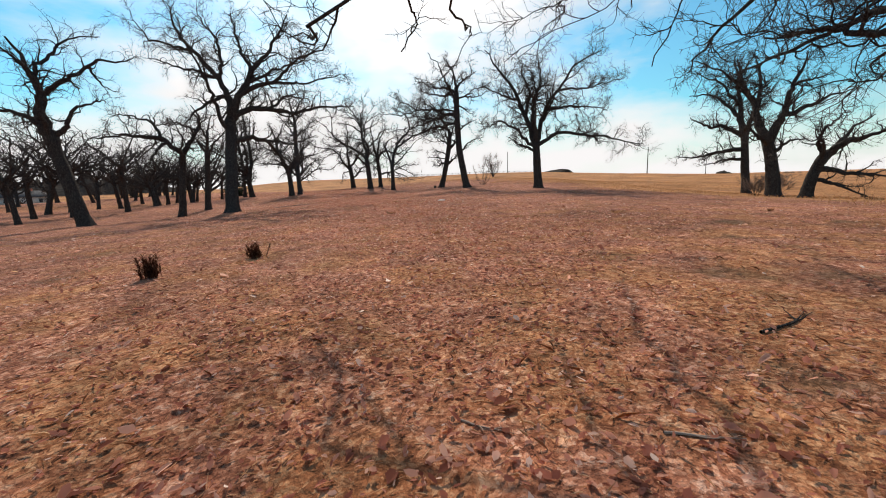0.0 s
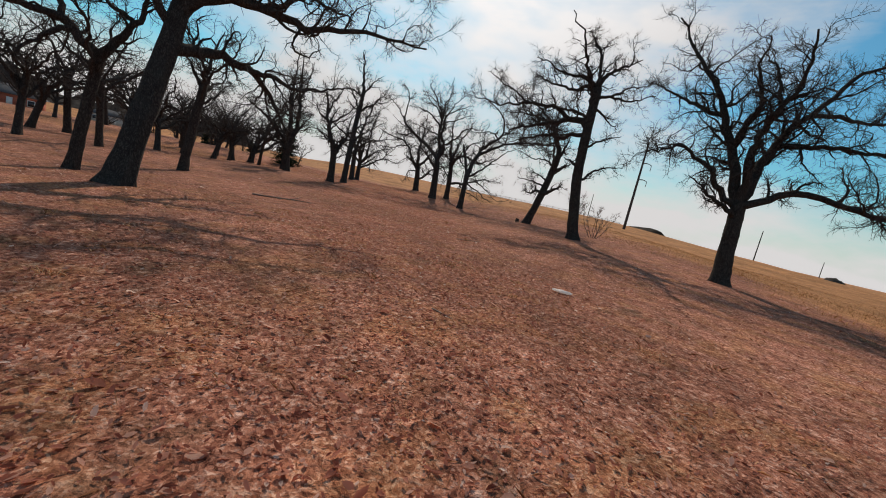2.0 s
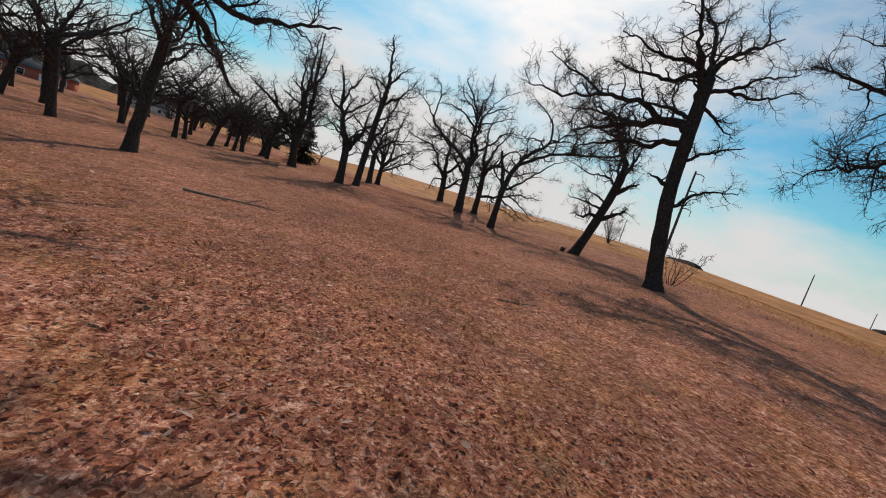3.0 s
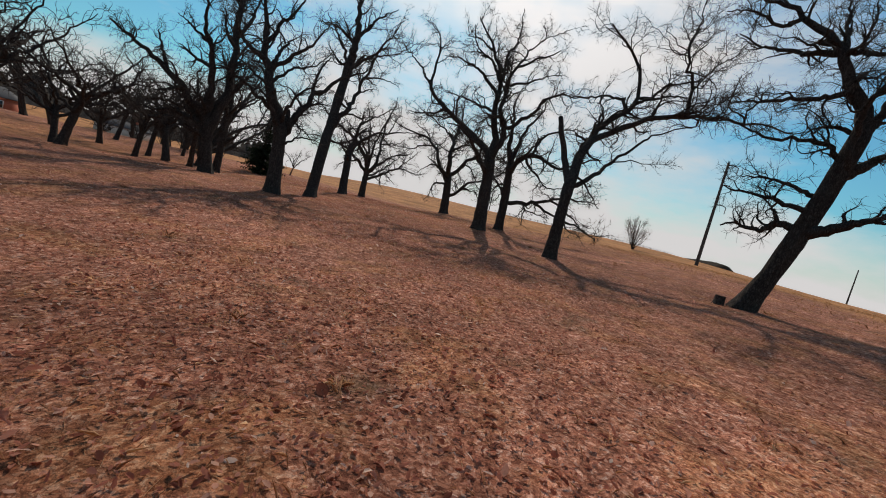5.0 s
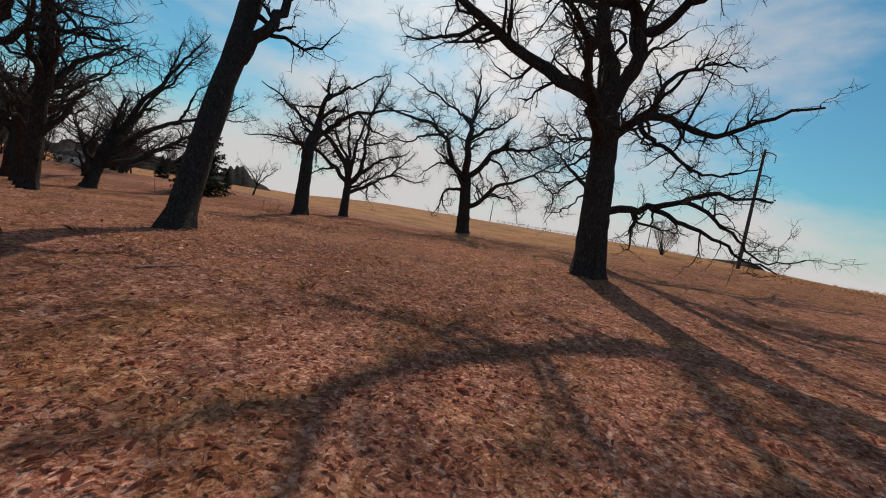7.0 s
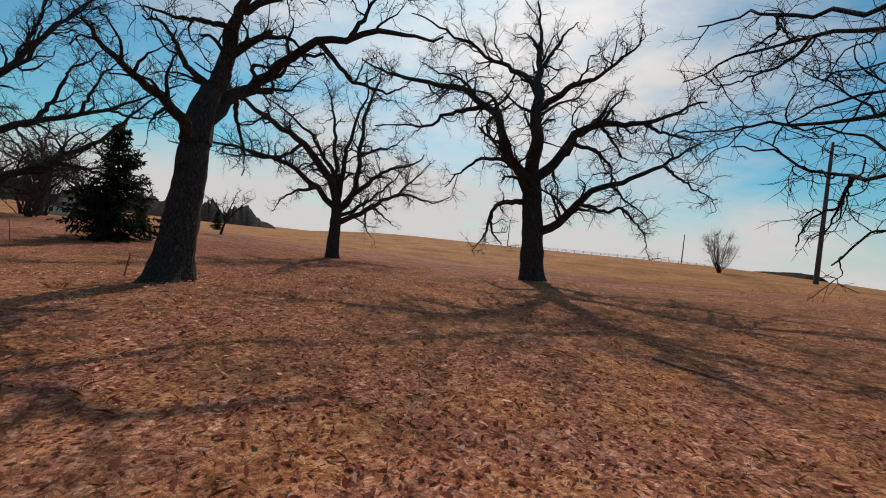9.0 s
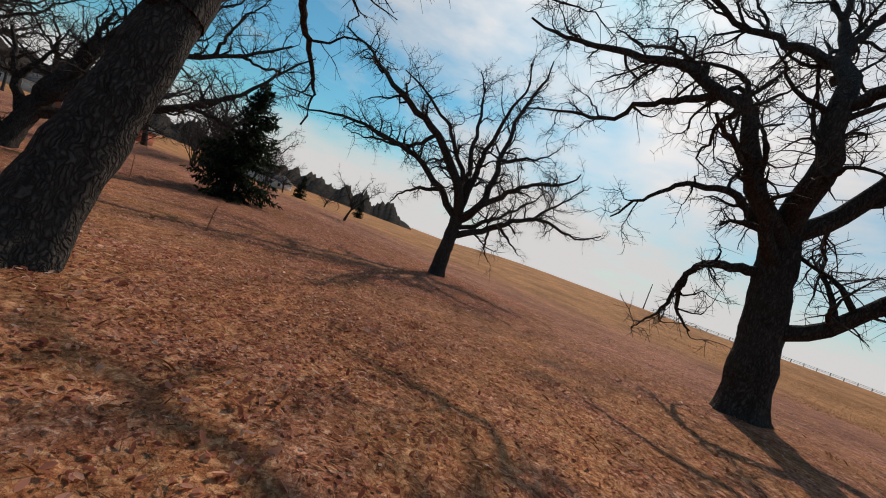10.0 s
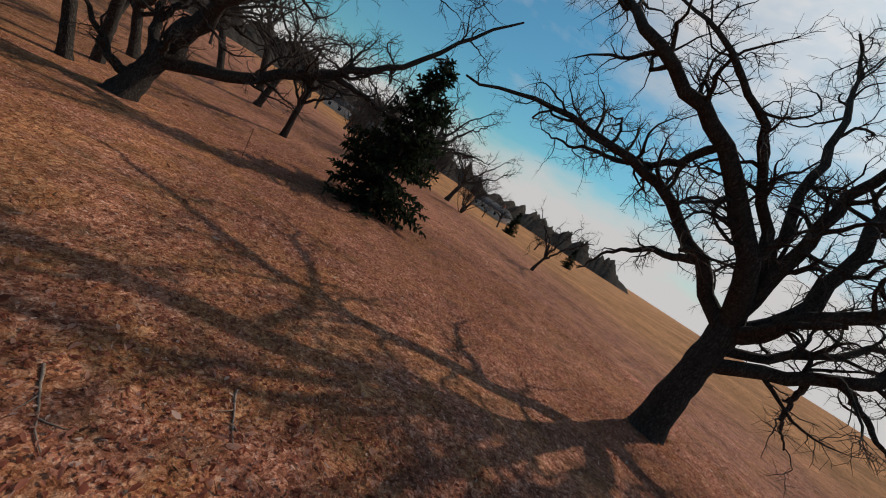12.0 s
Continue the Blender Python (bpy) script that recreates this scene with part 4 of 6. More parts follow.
bough(boughs, 1, 0.60, 0.19, 1.6, 0.8, (-144, -13), (-144, -13), (-144, -13), (-146, -17), (-147, -18), (-147, -16), (-149, -13), (-149, -13))
bough(boughs, 1, 0.45, 0.29, 1.2, 0, (41, 50), (41, 50), (41, 50), (41, 50), (41, 48), (42, 44), (42, 44), (42, 44))
bare_tree(-6.12, 64.24, (3.08, -21, 19.2, 17.8), 0.37, 1, -36, 185, "leaning leafless oak with arching and hanging limbs", boughs, 1.0)

boughs = []
bough(boughs, 0, 0.94, 0.89, 5.5, 1, (-120, 71), (-120, 66), (-120, 72), (-120, 76), (-120, 77), (-120, 73), (-120, 69), (-120, 70))
bough(boughs, 1, 0.60, 0.39, 3.4, 1, (27, 67), (27, 67), (32, 63), (38, 55), (38, 56), (34, 63), (34, 63), (34, 63))
bough(boughs, 1, 0.45, 0.39, 2.0, 1, (-142, 21), (-142, 21), (-142, 21), (-150, 37), (-150, 38), (-154, 43), (-165, 55), (-165, 55))
bough(boughs, 1, 0.40, 0.33, 3.0, 1, (91, 42), (91, 42), (93, 45), (96, 48), (96, 48), (98, 49), (100, 51), (100, 51))
bough(boughs, 0, 0.81, 0.59, 5.1, 0.9, (60, 73), (60, 63), (60, 57), (60, 55), (60, 49), (60, 47), (60, 39), (60, 36))
bough(boughs, 0, 0.88, 0.42, 1.0, 0, (60, 75), (60, 75), (60, 75), (60, 75), (60, 75), (60, 75), (-120, 79), (-120, 75))
bough(boughs, 1, 0.30, 0.21, 3.7, 1, (31, 51), (31, 51), (35, 44), (37, 38), (37, 38), (37, 44), (38, 45), (38, 45))
bough(boughs, 0, 0.69, 0.18, 1.7, 0.9, (77, 37), (77, 37), (77, 37), (77, 37), (76, 23), (75, 4), (75, 4), (75, 4))
bough(boughs, 1, 0.30, 0.30, 1.1, 1, (-151, 15), (-151, 15), (-151, 15), (-151, 15), (-152, 17), (-154, 21), (-154, 21), (-154, 21))
bough(boughs, 1, 0.20, 0.21, 1.1, 1, (-91, 36), (-91, 36), (-91, 36), (-91, 36), (-91, 35), (-95, 4), (-95, 4), (-95, 4))
bough(boughs, 5, 0.50, 0.27, 2.2, 1, (-6, 70), (-6, 70), (-6, 70), (3, 69), (29, 58), (29, 58), (29, 58), (29, 58))
bough(boughs, 5, 0.20, 0.15, 1.1, 0.9, (88, -33), (88, -33), (88, -33), (88, -33), (88, -33), (87, -33), (87, -33), (87, -33))
bough(boughs, 1, 0.40, 0.36, 2.0, 1, (25, 65), (25, 65), (25, 65), (30, 63), (36, 58), (36, 58), (36, 58), (36, 58))
bare_tree(-5.85, 50.87, (2.95, -120, 1.2, 6.2), 0.36, 3, -22, 183, "leafless oak with a broken side stub", boughs, 1.0)

boughs = []
bough(boughs, 0, 1.00, 0.86, 5.6, 1, (-15, 84), (-20, 84), (-33, 84), (-47, 84), (-66, 82), (-79, 79), (-89, 75), (-89, 75))
bough(boughs, 0, 0.50, 0.58, 6.1, 1, (45, 59), (44, 62), (39, 68), (30, 73), (35, 71), (47, 62), (46, 64), (45, 65))
bough(boughs, 0, 0.88, 0.31, 2.6, 1, (104, 60), (104, 60), (104, 60), (102, 57), (86, 10), (86, 10), (86, 10), (86, 10))
bough(boughs, 0, 0.94, 0.35, 1.8, 1, (-93, 15), (-93, 15), (-93, 15), (-90, 30), (-84, 51), (-84, 51), (-84, 51), (-84, 51))
bough(boughs, 2, 0.60, 0.19, 2.1, 1, (52, 16), (52, 16), (52, 16), (52, 12), (53, 1), (53, 1), (53, 1), (53, 1))
bough(boughs, 2, 0.80, 0.23, 2.5, 1, (81, 30), (81, 30), (81, 30), (82, 33), (82, 41), (82, 41), (82, 41), (82, 41))
bough(boughs, 0, 0.69, 0.31, 1.2, 0.1, (68, -22), (68, -22), (68, -22), (68, -22), (68, -21), (68, 27), (68, 27), (68, 27))
bough(boughs, 1, 0.20, 0.39, 2.2, 1, (-133, 18), (-133, 18), (-133, 18), (-133, 18), (-131, -10), (-131, -11), (-131, -11), (-131, -11))
bough(boughs, 1, 0.25, 0.39, 3.4, 1, (44, 56), (44, 56), (44, 56), (44, 56), (49, 47), (50, 45), (50, 45), (50, 45))
bare_tree(-5.25, 54.08, (8.50, -6, 23.0, 18.9), 0.33, 2, -17, 184, "tall leafless oak leaning over the slope", boughs, 1.0)

boughs = []
bough(boughs, 0, 0.94, 0.78, 5.1, 1, (-127, 53), (-127, 34), (-127, 40), (-127, 34), (-127, 26), (-127, 31), (-127, 31), (-127, 31))
bough(boughs, 0, 0.69, 0.95, 9.5, 1, (20, 77), (6, 80), (-7, 82), (-37, 83), (-48, 82), (-32, 83), (-16, 82), (0, 81))
bough(boughs, 0, 1.00, 0.69, 6.0, 1, (177, 69), (176, 69), (167, 70), (145, 72), (150, 71), (177, 63), (179, 60), (-176, 53))
bough(boughs, 0, 0.75, 0.48, 3.4, 1, (-108, 19), (-108, 17), (-107, 10), (-107, 6), (-106, -6), (-106, -6), (-106, -6), (-106, -6))
bough(boughs, 0, 0.62, 0.35, 2.0, 1, (-153, 16), (-153, 16), (-157, 11), (-159, 9), (-159, 9), (-161, -18), (-161, -18), (-161, -18))
bough(boughs, 0, 0.88, 0.39, 3.5, 1, (-91, 24), (-91, 24), (-91, 24), (-92, 4), (-92, -2), (-92, -6), (-92, -9), (-92, -9))
bough(boughs, 1, 0.30, 0.35, 1.6, 1, (-164, -25), (-164, -25), (-164, -25), (-164, -24), (-163, -24), (-163, -24), (-163, -24), (-163, -24))
bough(boughs, 0, 0.56, 0.39, 1.9, 1, (23, 47), (23, 47), (23, 47), (23, 47), (23, 47), (17, 54), (15, 56), (15, 56))
bough(boughs, 2, 0.25, 0.39, 2.2, 1, (80, 58), (80, 58), (80, 58), (80, 58), (81, 58), (82, 58), (82, 58), (82, 58))
bough(boughs, 3, 0.35, 0.43, 1.9, 1, (-96, 15), (-96, 15), (-96, 15), (-95, 18), (-93, 27), (-93, 27), (-93, 27), (-93, 27))
bough(boughs, 2, 0.55, 0.48, 3.8, 1, (17, 61), (17, 61), (17, 61), (16, 62), (7, 66), (7, 66), (7, 66), (7, 66))
bough(boughs, 2, 0.50, 0.48, 2.1, 1, (-167, 29), (-167, 29), (-167, 29), (-171, 35), (168, 55), (168, 55), (168, 55), (168, 55))
bough(boughs, 3, 0.55, 0.48, 1.8, 1, (-154, 24), (-154, 24), (-154, 24), (-154, 24), (-157, 17), (-158, 14), (-158, 14), (-158, 14))
bough(boughs, 1, 0.45, 0.39, 2.0, 1, (-86, 60), (-86, 60), (-86, 60), (-83, 63), (-77, 68), (-77, 68), (-77, 68), (-77, 68))
bare_tree(-10.9, 54.7, (2.94, -127, 7.3, 7.8), 0.36, 2, -30, 182, "thick-trunked leafless oak with dense branches", boughs, 1.15)

boughs = []
bough(boughs, 0, 0.94, 1.00, 8.8, 1, (55, 88), (-125, 89), (-125, 87), (-125, 86), (-125, 84), (-125, 88), (55, 89), (55, 86))
bough(boughs, 0, 0.75, 0.59, 3.3, 1, (26, 63), (26, 63), (26, 63), (35, 48), (36, 45), (37, 43), (37, 42), (37, 42))
bough(boughs, 1, 0.25, 0.59, 1.7, 1, (-154, 47), (-154, 47), (-154, 47), (-154, 47), (-165, 61), (-166, 61), (-166, 61), (-166, 61))
bough(boughs, 1, 0.35, 0.59, 3.3, 1, (20, 56), (20, 56), (20, 56), (24, 54), (26, 51), (26, 51), (26, 51), (26, 51))
bough(boughs, 0, 0.44, 0.59, 2.3, 1, (89, 50), (89, 50), (89, 50), (93, 53), (95, 54), (95, 54), (95, 54), (95, 54))
bare_tree(-12.6, 58.7, (3.80, 55, 2.1, 1.1), 0.26, 3, -30, 181, "slender leafless oak leaning beside a thick-trunked one", boughs, 1.0)

boughs = []
bough(boughs, 0, 1.00, 0.71, 11.1, 1, (-173, 49), (-123, 57), (-137, 35), (-146, 19), (-144, 14), (-78, 34), (-79, 33), (-109, 25))
bough(boughs, 0, 1.00, 0.45, 7.8, 0.9, (-144, 69), (-144, 69), (-147, 44), (-151, 40), (-159, 29), (-168, 6), (-119, 38), (-100, 27))
bough(boughs, 0, 0.94, 0.53, 9.6, 1, (-109, 41), (-122, 42), (-134, 36), (-136, 10), (-118, 6), (-114, 0), (-126, -12), (-134, -16))
bough(boughs, 3, 0.20, 0.30, 3.0, 0.8, (-98, -27), (-98, -27), (-97, -28), (-93, -31), (-93, -32), (-93, -47), (-93, -47), (-93, -47))
bough(boughs, 1, 0.35, 0.27, 5.7, 0.8, (-73, -27), (-76, -22), (-81, -11), (-82, -10), (-85, -5), (-85, -5), (-87, 3), (-88, 13))
bough(boughs, 0, 1.00, 0.48, 8.1, 0.9, (-109, 87), (-109, 87), (-128, 81), (-105, 78), (-71, 68), (-25, 54), (-45, 61), (-109, 58))
bough(boughs, 0, 1.00, 0.53, 7.6, 0.9, (141, 75), (141, 75), (137, 71), (131, 61), (140, 61), (153, 60), (156, 58), (-168, 52))
bough(boughs, 0, 0.94, 0.59, 10.1, 1, (62, 50), (42, 76), (-23, 83), (-4, 83), (-6, 83), (41, 75), (52, 66), (-48, 82))
bough(boughs, 8, 0.40, 0.27, 3.4, 0.8, (104, 17), (104, 17), (109, 14), (109, 13), (113, 13), (115, 13), (127, 28), (140, 40))
bough(boughs, 0, 0.94, 0.53, 6.3, 1, (96, 50), (96, 50), (101, 45), (101, 42), (100, 28), (101, 23), (106, 23), (110, 27))
bough(boughs, 0, 0.81, 0.33, 7.6, 0.8, (40, 32), (40, 32), (37, 33), (34, 34), (33, 36), (31, 41), (29, 45), (23, 51))
bough(boughs, 0, 0.69, 0.51, 7.9, 0.8, (71, 35), (71, 34), (71, 31), (71, 31), (71, 12), (71, -6), (71, -14), (71, 39))
bough(boughs, 12, 0.45, 0.30, 5.2, 0.8, (40, 39), (40, 39), (39, 39), (39, 39), (39, 39), (38, 42), (38, 42), (38, 42))
bough(boughs, 12, 0.30, 0.24, 1.8, 0.8, (101, -29), (101, -29), (101, -29), (101, -29), (101, -35), (101, -35), (101, -35), (101, -35))
bough(boughs, 12, 0.25, 0.21, 1.8, 0.8, (14, -71), (14, -71), (14, -71), (14, -71), (25, -66), (41, -51), (41, -51), (41, -51))
bough(boughs, 1, 0.25, 0.18, 1.7, 0.6, (-159, -33), (-159, -33), (-159, -33), (-159, -33), (-153, -26), (-153, -26), (-153, -26), (-153, -26))
bare_tree(-7.9, 81.15, (3.10, -109, 0.1, 0.3), 0.44, 1, -21, 184, "stout leafless oak with many limbs from a short trunk", boughs, 1.0)

boughs = []
bough(boughs, 0, 0.94, 1.00, 4.4, 1, (7, 71), (7, 71), (7, 71), (7, 71), (7, 74), (7, 74), (7, 80), (7, 80))
bough(boughs, 0, 0.62, 0.60, 3.2, 1, (-111, 68), (-111, 68), (-116, 64), (-114, 64), (-108, 66), (-108, 66), (-108, 66), (-108, 66))
bough(boughs, 1, 0.45, 0.27, 1.7, 0.8, (-9, -13), (-9, -13), (-9, -13), (-8, -4), (-7, 7), (-7, 7), (-7, 8), (-6, 14))
bough(boughs, 1, 0.65, 0.33, 2.7, 1, (-18, 43), (-18, 43), (-18, 43), (-18, 44), (-17, 44), (-17, 44), (-17, 44), (-17, 44))
bough(boughs, 2, 0.45, 0.30, 2.2, 1, (36, 61), (36, 61), (36, 61), (36, 61), (62, 73), (64, 73), (64, 73), (64, 73))
bough(boughs, 0, 0.31, 0.47, 2.6, 1, (169, 38), (169, 38), (169, 38), (161, 50), (161, 50), (161, 45), (162, 39), (162, 39))
bough(boughs, 0, 0.80, 0.61, 11.1, 0.9, (29, 17), (27, 41), (26, 41), (26, 42), (26, 49), (26, 48))
bough(boughs, 0, 1.00, 0.61, 9.0, 0.9, (70, 45), (70, 45), (62, 31), (60, 28), (60, 26), (60, 44))
bough(boughs, 0, 1.00, 0.65, 11.0, 1, (42, 66), (42, 66), (39, 62), (35, 60), (35, 57), (35, 66))
bough(boughs, 0, 1.00, 0.50, 9.8, 1, (60, 63), (60, 63), (59, 63), (50, 53), (50, 59), (50, 67))
bough(boughs, 9, 0.60, 0.33, 3.3, 1, (92, 71), (92, 71), (35, 80), (35, 80), (35, 83), (35, 85))
bough(boughs, 8, 0.55, 0.31, 3.9, 1, (28, 67), (28, 67), (52, 67), (60, 66), (60, 58), (60, 51))
bough(boughs, 8, 0.70, 0.26, 3.1, 1, (103, 68), (103, 68), (68, 63), (60, 61), (60, 58), (60, 57))
bough(boughs, 7, 0.45, 0.35, 3.1, 0.9, (12, 0), (12, 0), (20, -8), (26, -13), (26, 16), (26, 20))
bough(boughs, 8, 0.80, 0.25, 2.6, 0.9, (78, -9), (78, -9), (64, 9), (60, 14), (60, 26), (60, 34))
bare_tree(-20.55, 70.38, (1.81, 7, 14.6, 19.4), 0.42, 1, -79, 136, "leafless oak with several leaning stems", boughs, 1.0)

boughs = []
bough(boughs, 0, 0.95, 0.5, 4.8, 1, (-23, 19), (-23, -3), (-23, -45))
bough(boughs, 0, 1.0, 0.5, 4.2, 1, (60, 50), (65, 42), (70, 40))
bough(boughs, 0, 0.7, 0.45, 2.8, 1, (-33, 23), (-33, 21), (-33, -1))
bough(boughs, 0, 0.9, 0.4, 3.4, 1, (-13, -15), (-13, -12), (-13, -15))
bough(boughs, 2, 0.0, 0.4, 3.4, 1, (110, 40), (115, 35), (120, 30))
bough(boughs, 0, 1.00, 0.17, 11.8, 0.1, (-100, -5), (-100, -5), (-91, -5), (-90, -7), (-90, -13), (-90, -26))
bough(boughs, 6, 0.55, 0.17, 4.2, 0.12, (47, -7), (47, -7), (47, -7), (47, -7), (-37, -73), (-90, -47))
bough(boughs, 6, 0.65, 0.28, 12.2, 0.35, (39, 11), (39, 11), (39, 11), (38, 11), (-90, -21), (-90, -26))
bough(boughs, 6, 0.70, 0.21, 10.5, 0.3, (30, 13), (30, 13), (30, 13), (30, 13), (21, 1), (-90, -42))
bough(boughs, 6, 0.85, 0.15, 5.9, 0.1, (24, 10), (24, 10), (24, 10), (24, 10), (24, 10), (-57, -62))
bough(boughs, 6, 0.90, 0.09, 2.2, 0.1, (15, 0), (15, 0), (15, 0), (15, 0), (15, 0), (-86, -46))
bough(boughs, 6, 1.00, 0.09, 2.6, 0.1, (-2, 18), (-2, 18), (-2, 18), (-2, 18), (-2, 18), (-63, -7))
bough(boughs, 0, 1.00, 0.13, 6.8, 0.6, (35, -14), (29, -16), (-90, -15), (-90, -4), (-90, 4), (-90, -2))
bough(boughs, 0, 1.00, 0.11, 5.4, 0.6, (24, -45), (15, -47), (-90, -12), (-90, -8), (-90, -1), (-90, -17))
bough(boughs, 6, 0.50, 0.13, 7.5, 0.4, (61, 1), (61, 1), (61, 1), (61, 1), (28, -19), (-90, -22))
bough(boughs, 0, 1.00, 0.11, 6.5, 0.7, (55, -31), (55, -31), (43, -39), (-90, -6), (-90, -7), (-90, -25))
bare_tree(11.5, 5.0, (5.24, 157, -24.3, 0.8), 0.27, 2, 67, 88, "leafless oak with long hanging branches", boughs, 1.0, size=0.988, tilt=(0.5, -0.5))



WEEDS = [(-7.4, 64.9, 0.45), (-10.0, 69.6, 0.7), (-18.8, 73.5, 0.9)]
CEDAR_AT = [(-2.68, 6.39), (-1.54, 7.44)]
STICKS = [(0.46, 1.87, 130, 0.28, 0.006), (1.3, 1.52, 100, 0.34, 0.008), (2.28, 18.67, 120, 0.4, 0.011), (-4.8, 31.0, 95, 2.4, 0.04),
          (2.0, 46.46, 143, 0.5, 0.010), (2.7, 2.2, 80, 0.8, 0.012), (-8.5, 70.4, 80, 0.8, 0.012), (-8.4, 71.7, 110, 0.7, 0.012), (-6.5, 70.75, 60, 0.5, 0.01),
          (-5.7, 70.2, 120, 0.6, 0.011), (-6.5, 68.85, 85, 0.6, 0.011),
          (-2.0, 58.0, 60, 0.8, 0.015), (1.2, 62.0, 140, 1.1, 0.02), (-3.4, 50.5, 30, 0.7, 0.015), (3.5, 27.5, 70, 0.9, 0.02)]

# woods behind the grove ------------------------------------------------
def wild_limbs(rng, count, height):
    out = []
    for k in range(count):
        az = 360 * k / count + rng.uniform(-25, 25)
        s0 = rng.uniform(15, 70)
        out.append((0, rng.uniform(0.55, 1.0), rng.uniform(0.35, 0.55), height * rng.uniform(0.8, 1.25), 1,
                    ((az, s0), (az + rng.uniform(-25, 25), s0 * 0.9), (az + rng.uniform(-40, 40), s0 * rng.uniform(0.4, 1.2)))))
    return out


def woods():
    rng = np.random.default_rng(77)
    kinds = []
    for k, (h, lean) in enumerate(((3.0, 6), (3.6, 12), (2.6, -10), (4.2, 7))):
        t = bare_tree(*WOOD_AT[k], (h, 60 + 80 * k, lean, lean * 1.5), 0.19 + 0.025 * k, 0, 0, 300 + k,
                      "leafless oak in the shaded woods beside the grove", wild_limbs(rng, 9, 0.3 * h + 3.6), dense=0.62, twig=0.016, fine=False)
        kinds.append(t)
    spots = WOOD_AT[4:]
    for k, (x, y) in enumerate(spots):
        src = kinds[k % 4]
        s = rng.uniform(0.95, 1.3)
        copy_thing(src, pose(x, y, float(ground_z(x, y)) - 0.2, *rng.normal(0, 4, 2), rng.uniform(0, 360)) @ Matrix.Scale(s, 4))
    for k in range(15):
        x, y = rng.uniform(-130, -62), rng.uniform(30, 190)
        copy_thing(kinds[k % 4], pose(x, y, float(ground_z(x, y)) - 0.2, *rng.normal(0, 5, 2), rng.uniform(0, 360)) @ Matrix.Scale(rng.uniform(0.9, 1.35), 4))


WOOD_AT = [(-19.0, 60.6), (-16.4, 62.3), (-17.2, 53.4), (-24.8, 54.0), (-21.3, 33.2), (-24.7, 40.2), (-28.3, 47.9), (-27.6, 50.5), (-21.5, 39.4),
           (-18.6, 41.6), (-18.8, 47.8), (-21.4, 67.2), (-22.4, 69.0), (-24.6, 69.6), (-29.5, 70.5), (-33.0, 76.5), (-26.0, 76.5), (-19.4, 52.4),
           (-22.8, 59.0), (-34.8, 90.4), (-31.2, 86.6), (-31.0, 62.0), (-44.0, 69.0), (-45.0, 79.0), (-38.0, 58.0), (-40.0, 88.0), (-40.0, 99.0),
           (-36.0, 43.0), (-42.0, 50.0), (-38.0, 75.0)]
woods()


# spruce ----------------------------------------------------------------
SPRUCE = make_leafy("spruce_needles", [(0.0, (0.010, 0.016, 0.010)), (0.6, (0.022, 0.034, 0.018)), (1.0, (0.05, 0.06, 0.035))], 0.7)


def spruce(name, x, y, height, width, seed, label):
    rng = np.random.default_rng(seed)
    root = new(name)
    root.location = (x, y, float(ground_z(x, y)) - 0.1)
    line = np.array([[0, 0, z] for z in np.linspace(0, height, 9)]) + np.r_[[[0, 0, 0]], rng.normal(0, 0.02, (8, 3))]
    part("trunk", tube_mesh("trunk", [tubes(line[None], np.linspace(0.022 * height, 0.012, 9)[None], 9)], BARK), root)
    n = int(34 * height)
    z = height * (0.05 + 0.94 * rng.uniform(0, 1, n) ** 1.15)
    reach = width * 0.5 * (1 - z / height) ** 0.85 * rng.uniform(0.65, 1.12, n) + 0.08
    az = rng.uniform(0, 360, n)
    way = compass(az, 12 - 22 * (1 - z / height))
    p = grow(rng, np.stack([0 * z, 0 * z, z], -1), way, reach, 5, 0.07, -0.02 + 0.06 * (z / height))
    part("bough", tube_mesh("bough", [tubes(p, np.full((n, 1), 0.018) * np.linspace(1, 0.3, 6)[None], 3)], BARK), root)
    s, w, l, _ = offshoots(rng, p, np.ones((n, 6)), np.maximum(6, (reach * 34)).astype(int), 0.06, 1.0, (30, 75), np.full(n, 0.34), 0.4)
    w[:, 2] -= 0.25
    w = unit(w)
    side = unit(np.cross(w, rng.normal(0, 1, w.shape)))
    a, b = s - side * 0.028, s + side * 0.028
    mid = s + w * l[:, None] * 0.6
    tip = s + w * l[:, None] + np.array([0, 0, -0.03])
    v = np.stack([a, b, mid + side * 0.034, tip, mid - side * 0.034], 1).reshape(-1, 3)
    f = np.arange(len(s) * 5)
    tagged(part("foliage", mesh_from("foliage", v, f, np.full(len(s), 5), SPRUCE), root, "dark green needles"), kind="stuff")
    return tagged(root, label, "conifer")


spruce("spruce_tree", -18.3, 77.8, 6.1, 5.0, 5, "dark green spruce with branches down to the grass")
spruce("spruce_tree", -49.0, 142.0, 4.5, 3.0, 6, "small dark spruce at the far end of the meadow")
spruce("spruce_tree", -56.0, 130.0, 5.0, 3.6, 7, "small dark spruce beside the far woods")


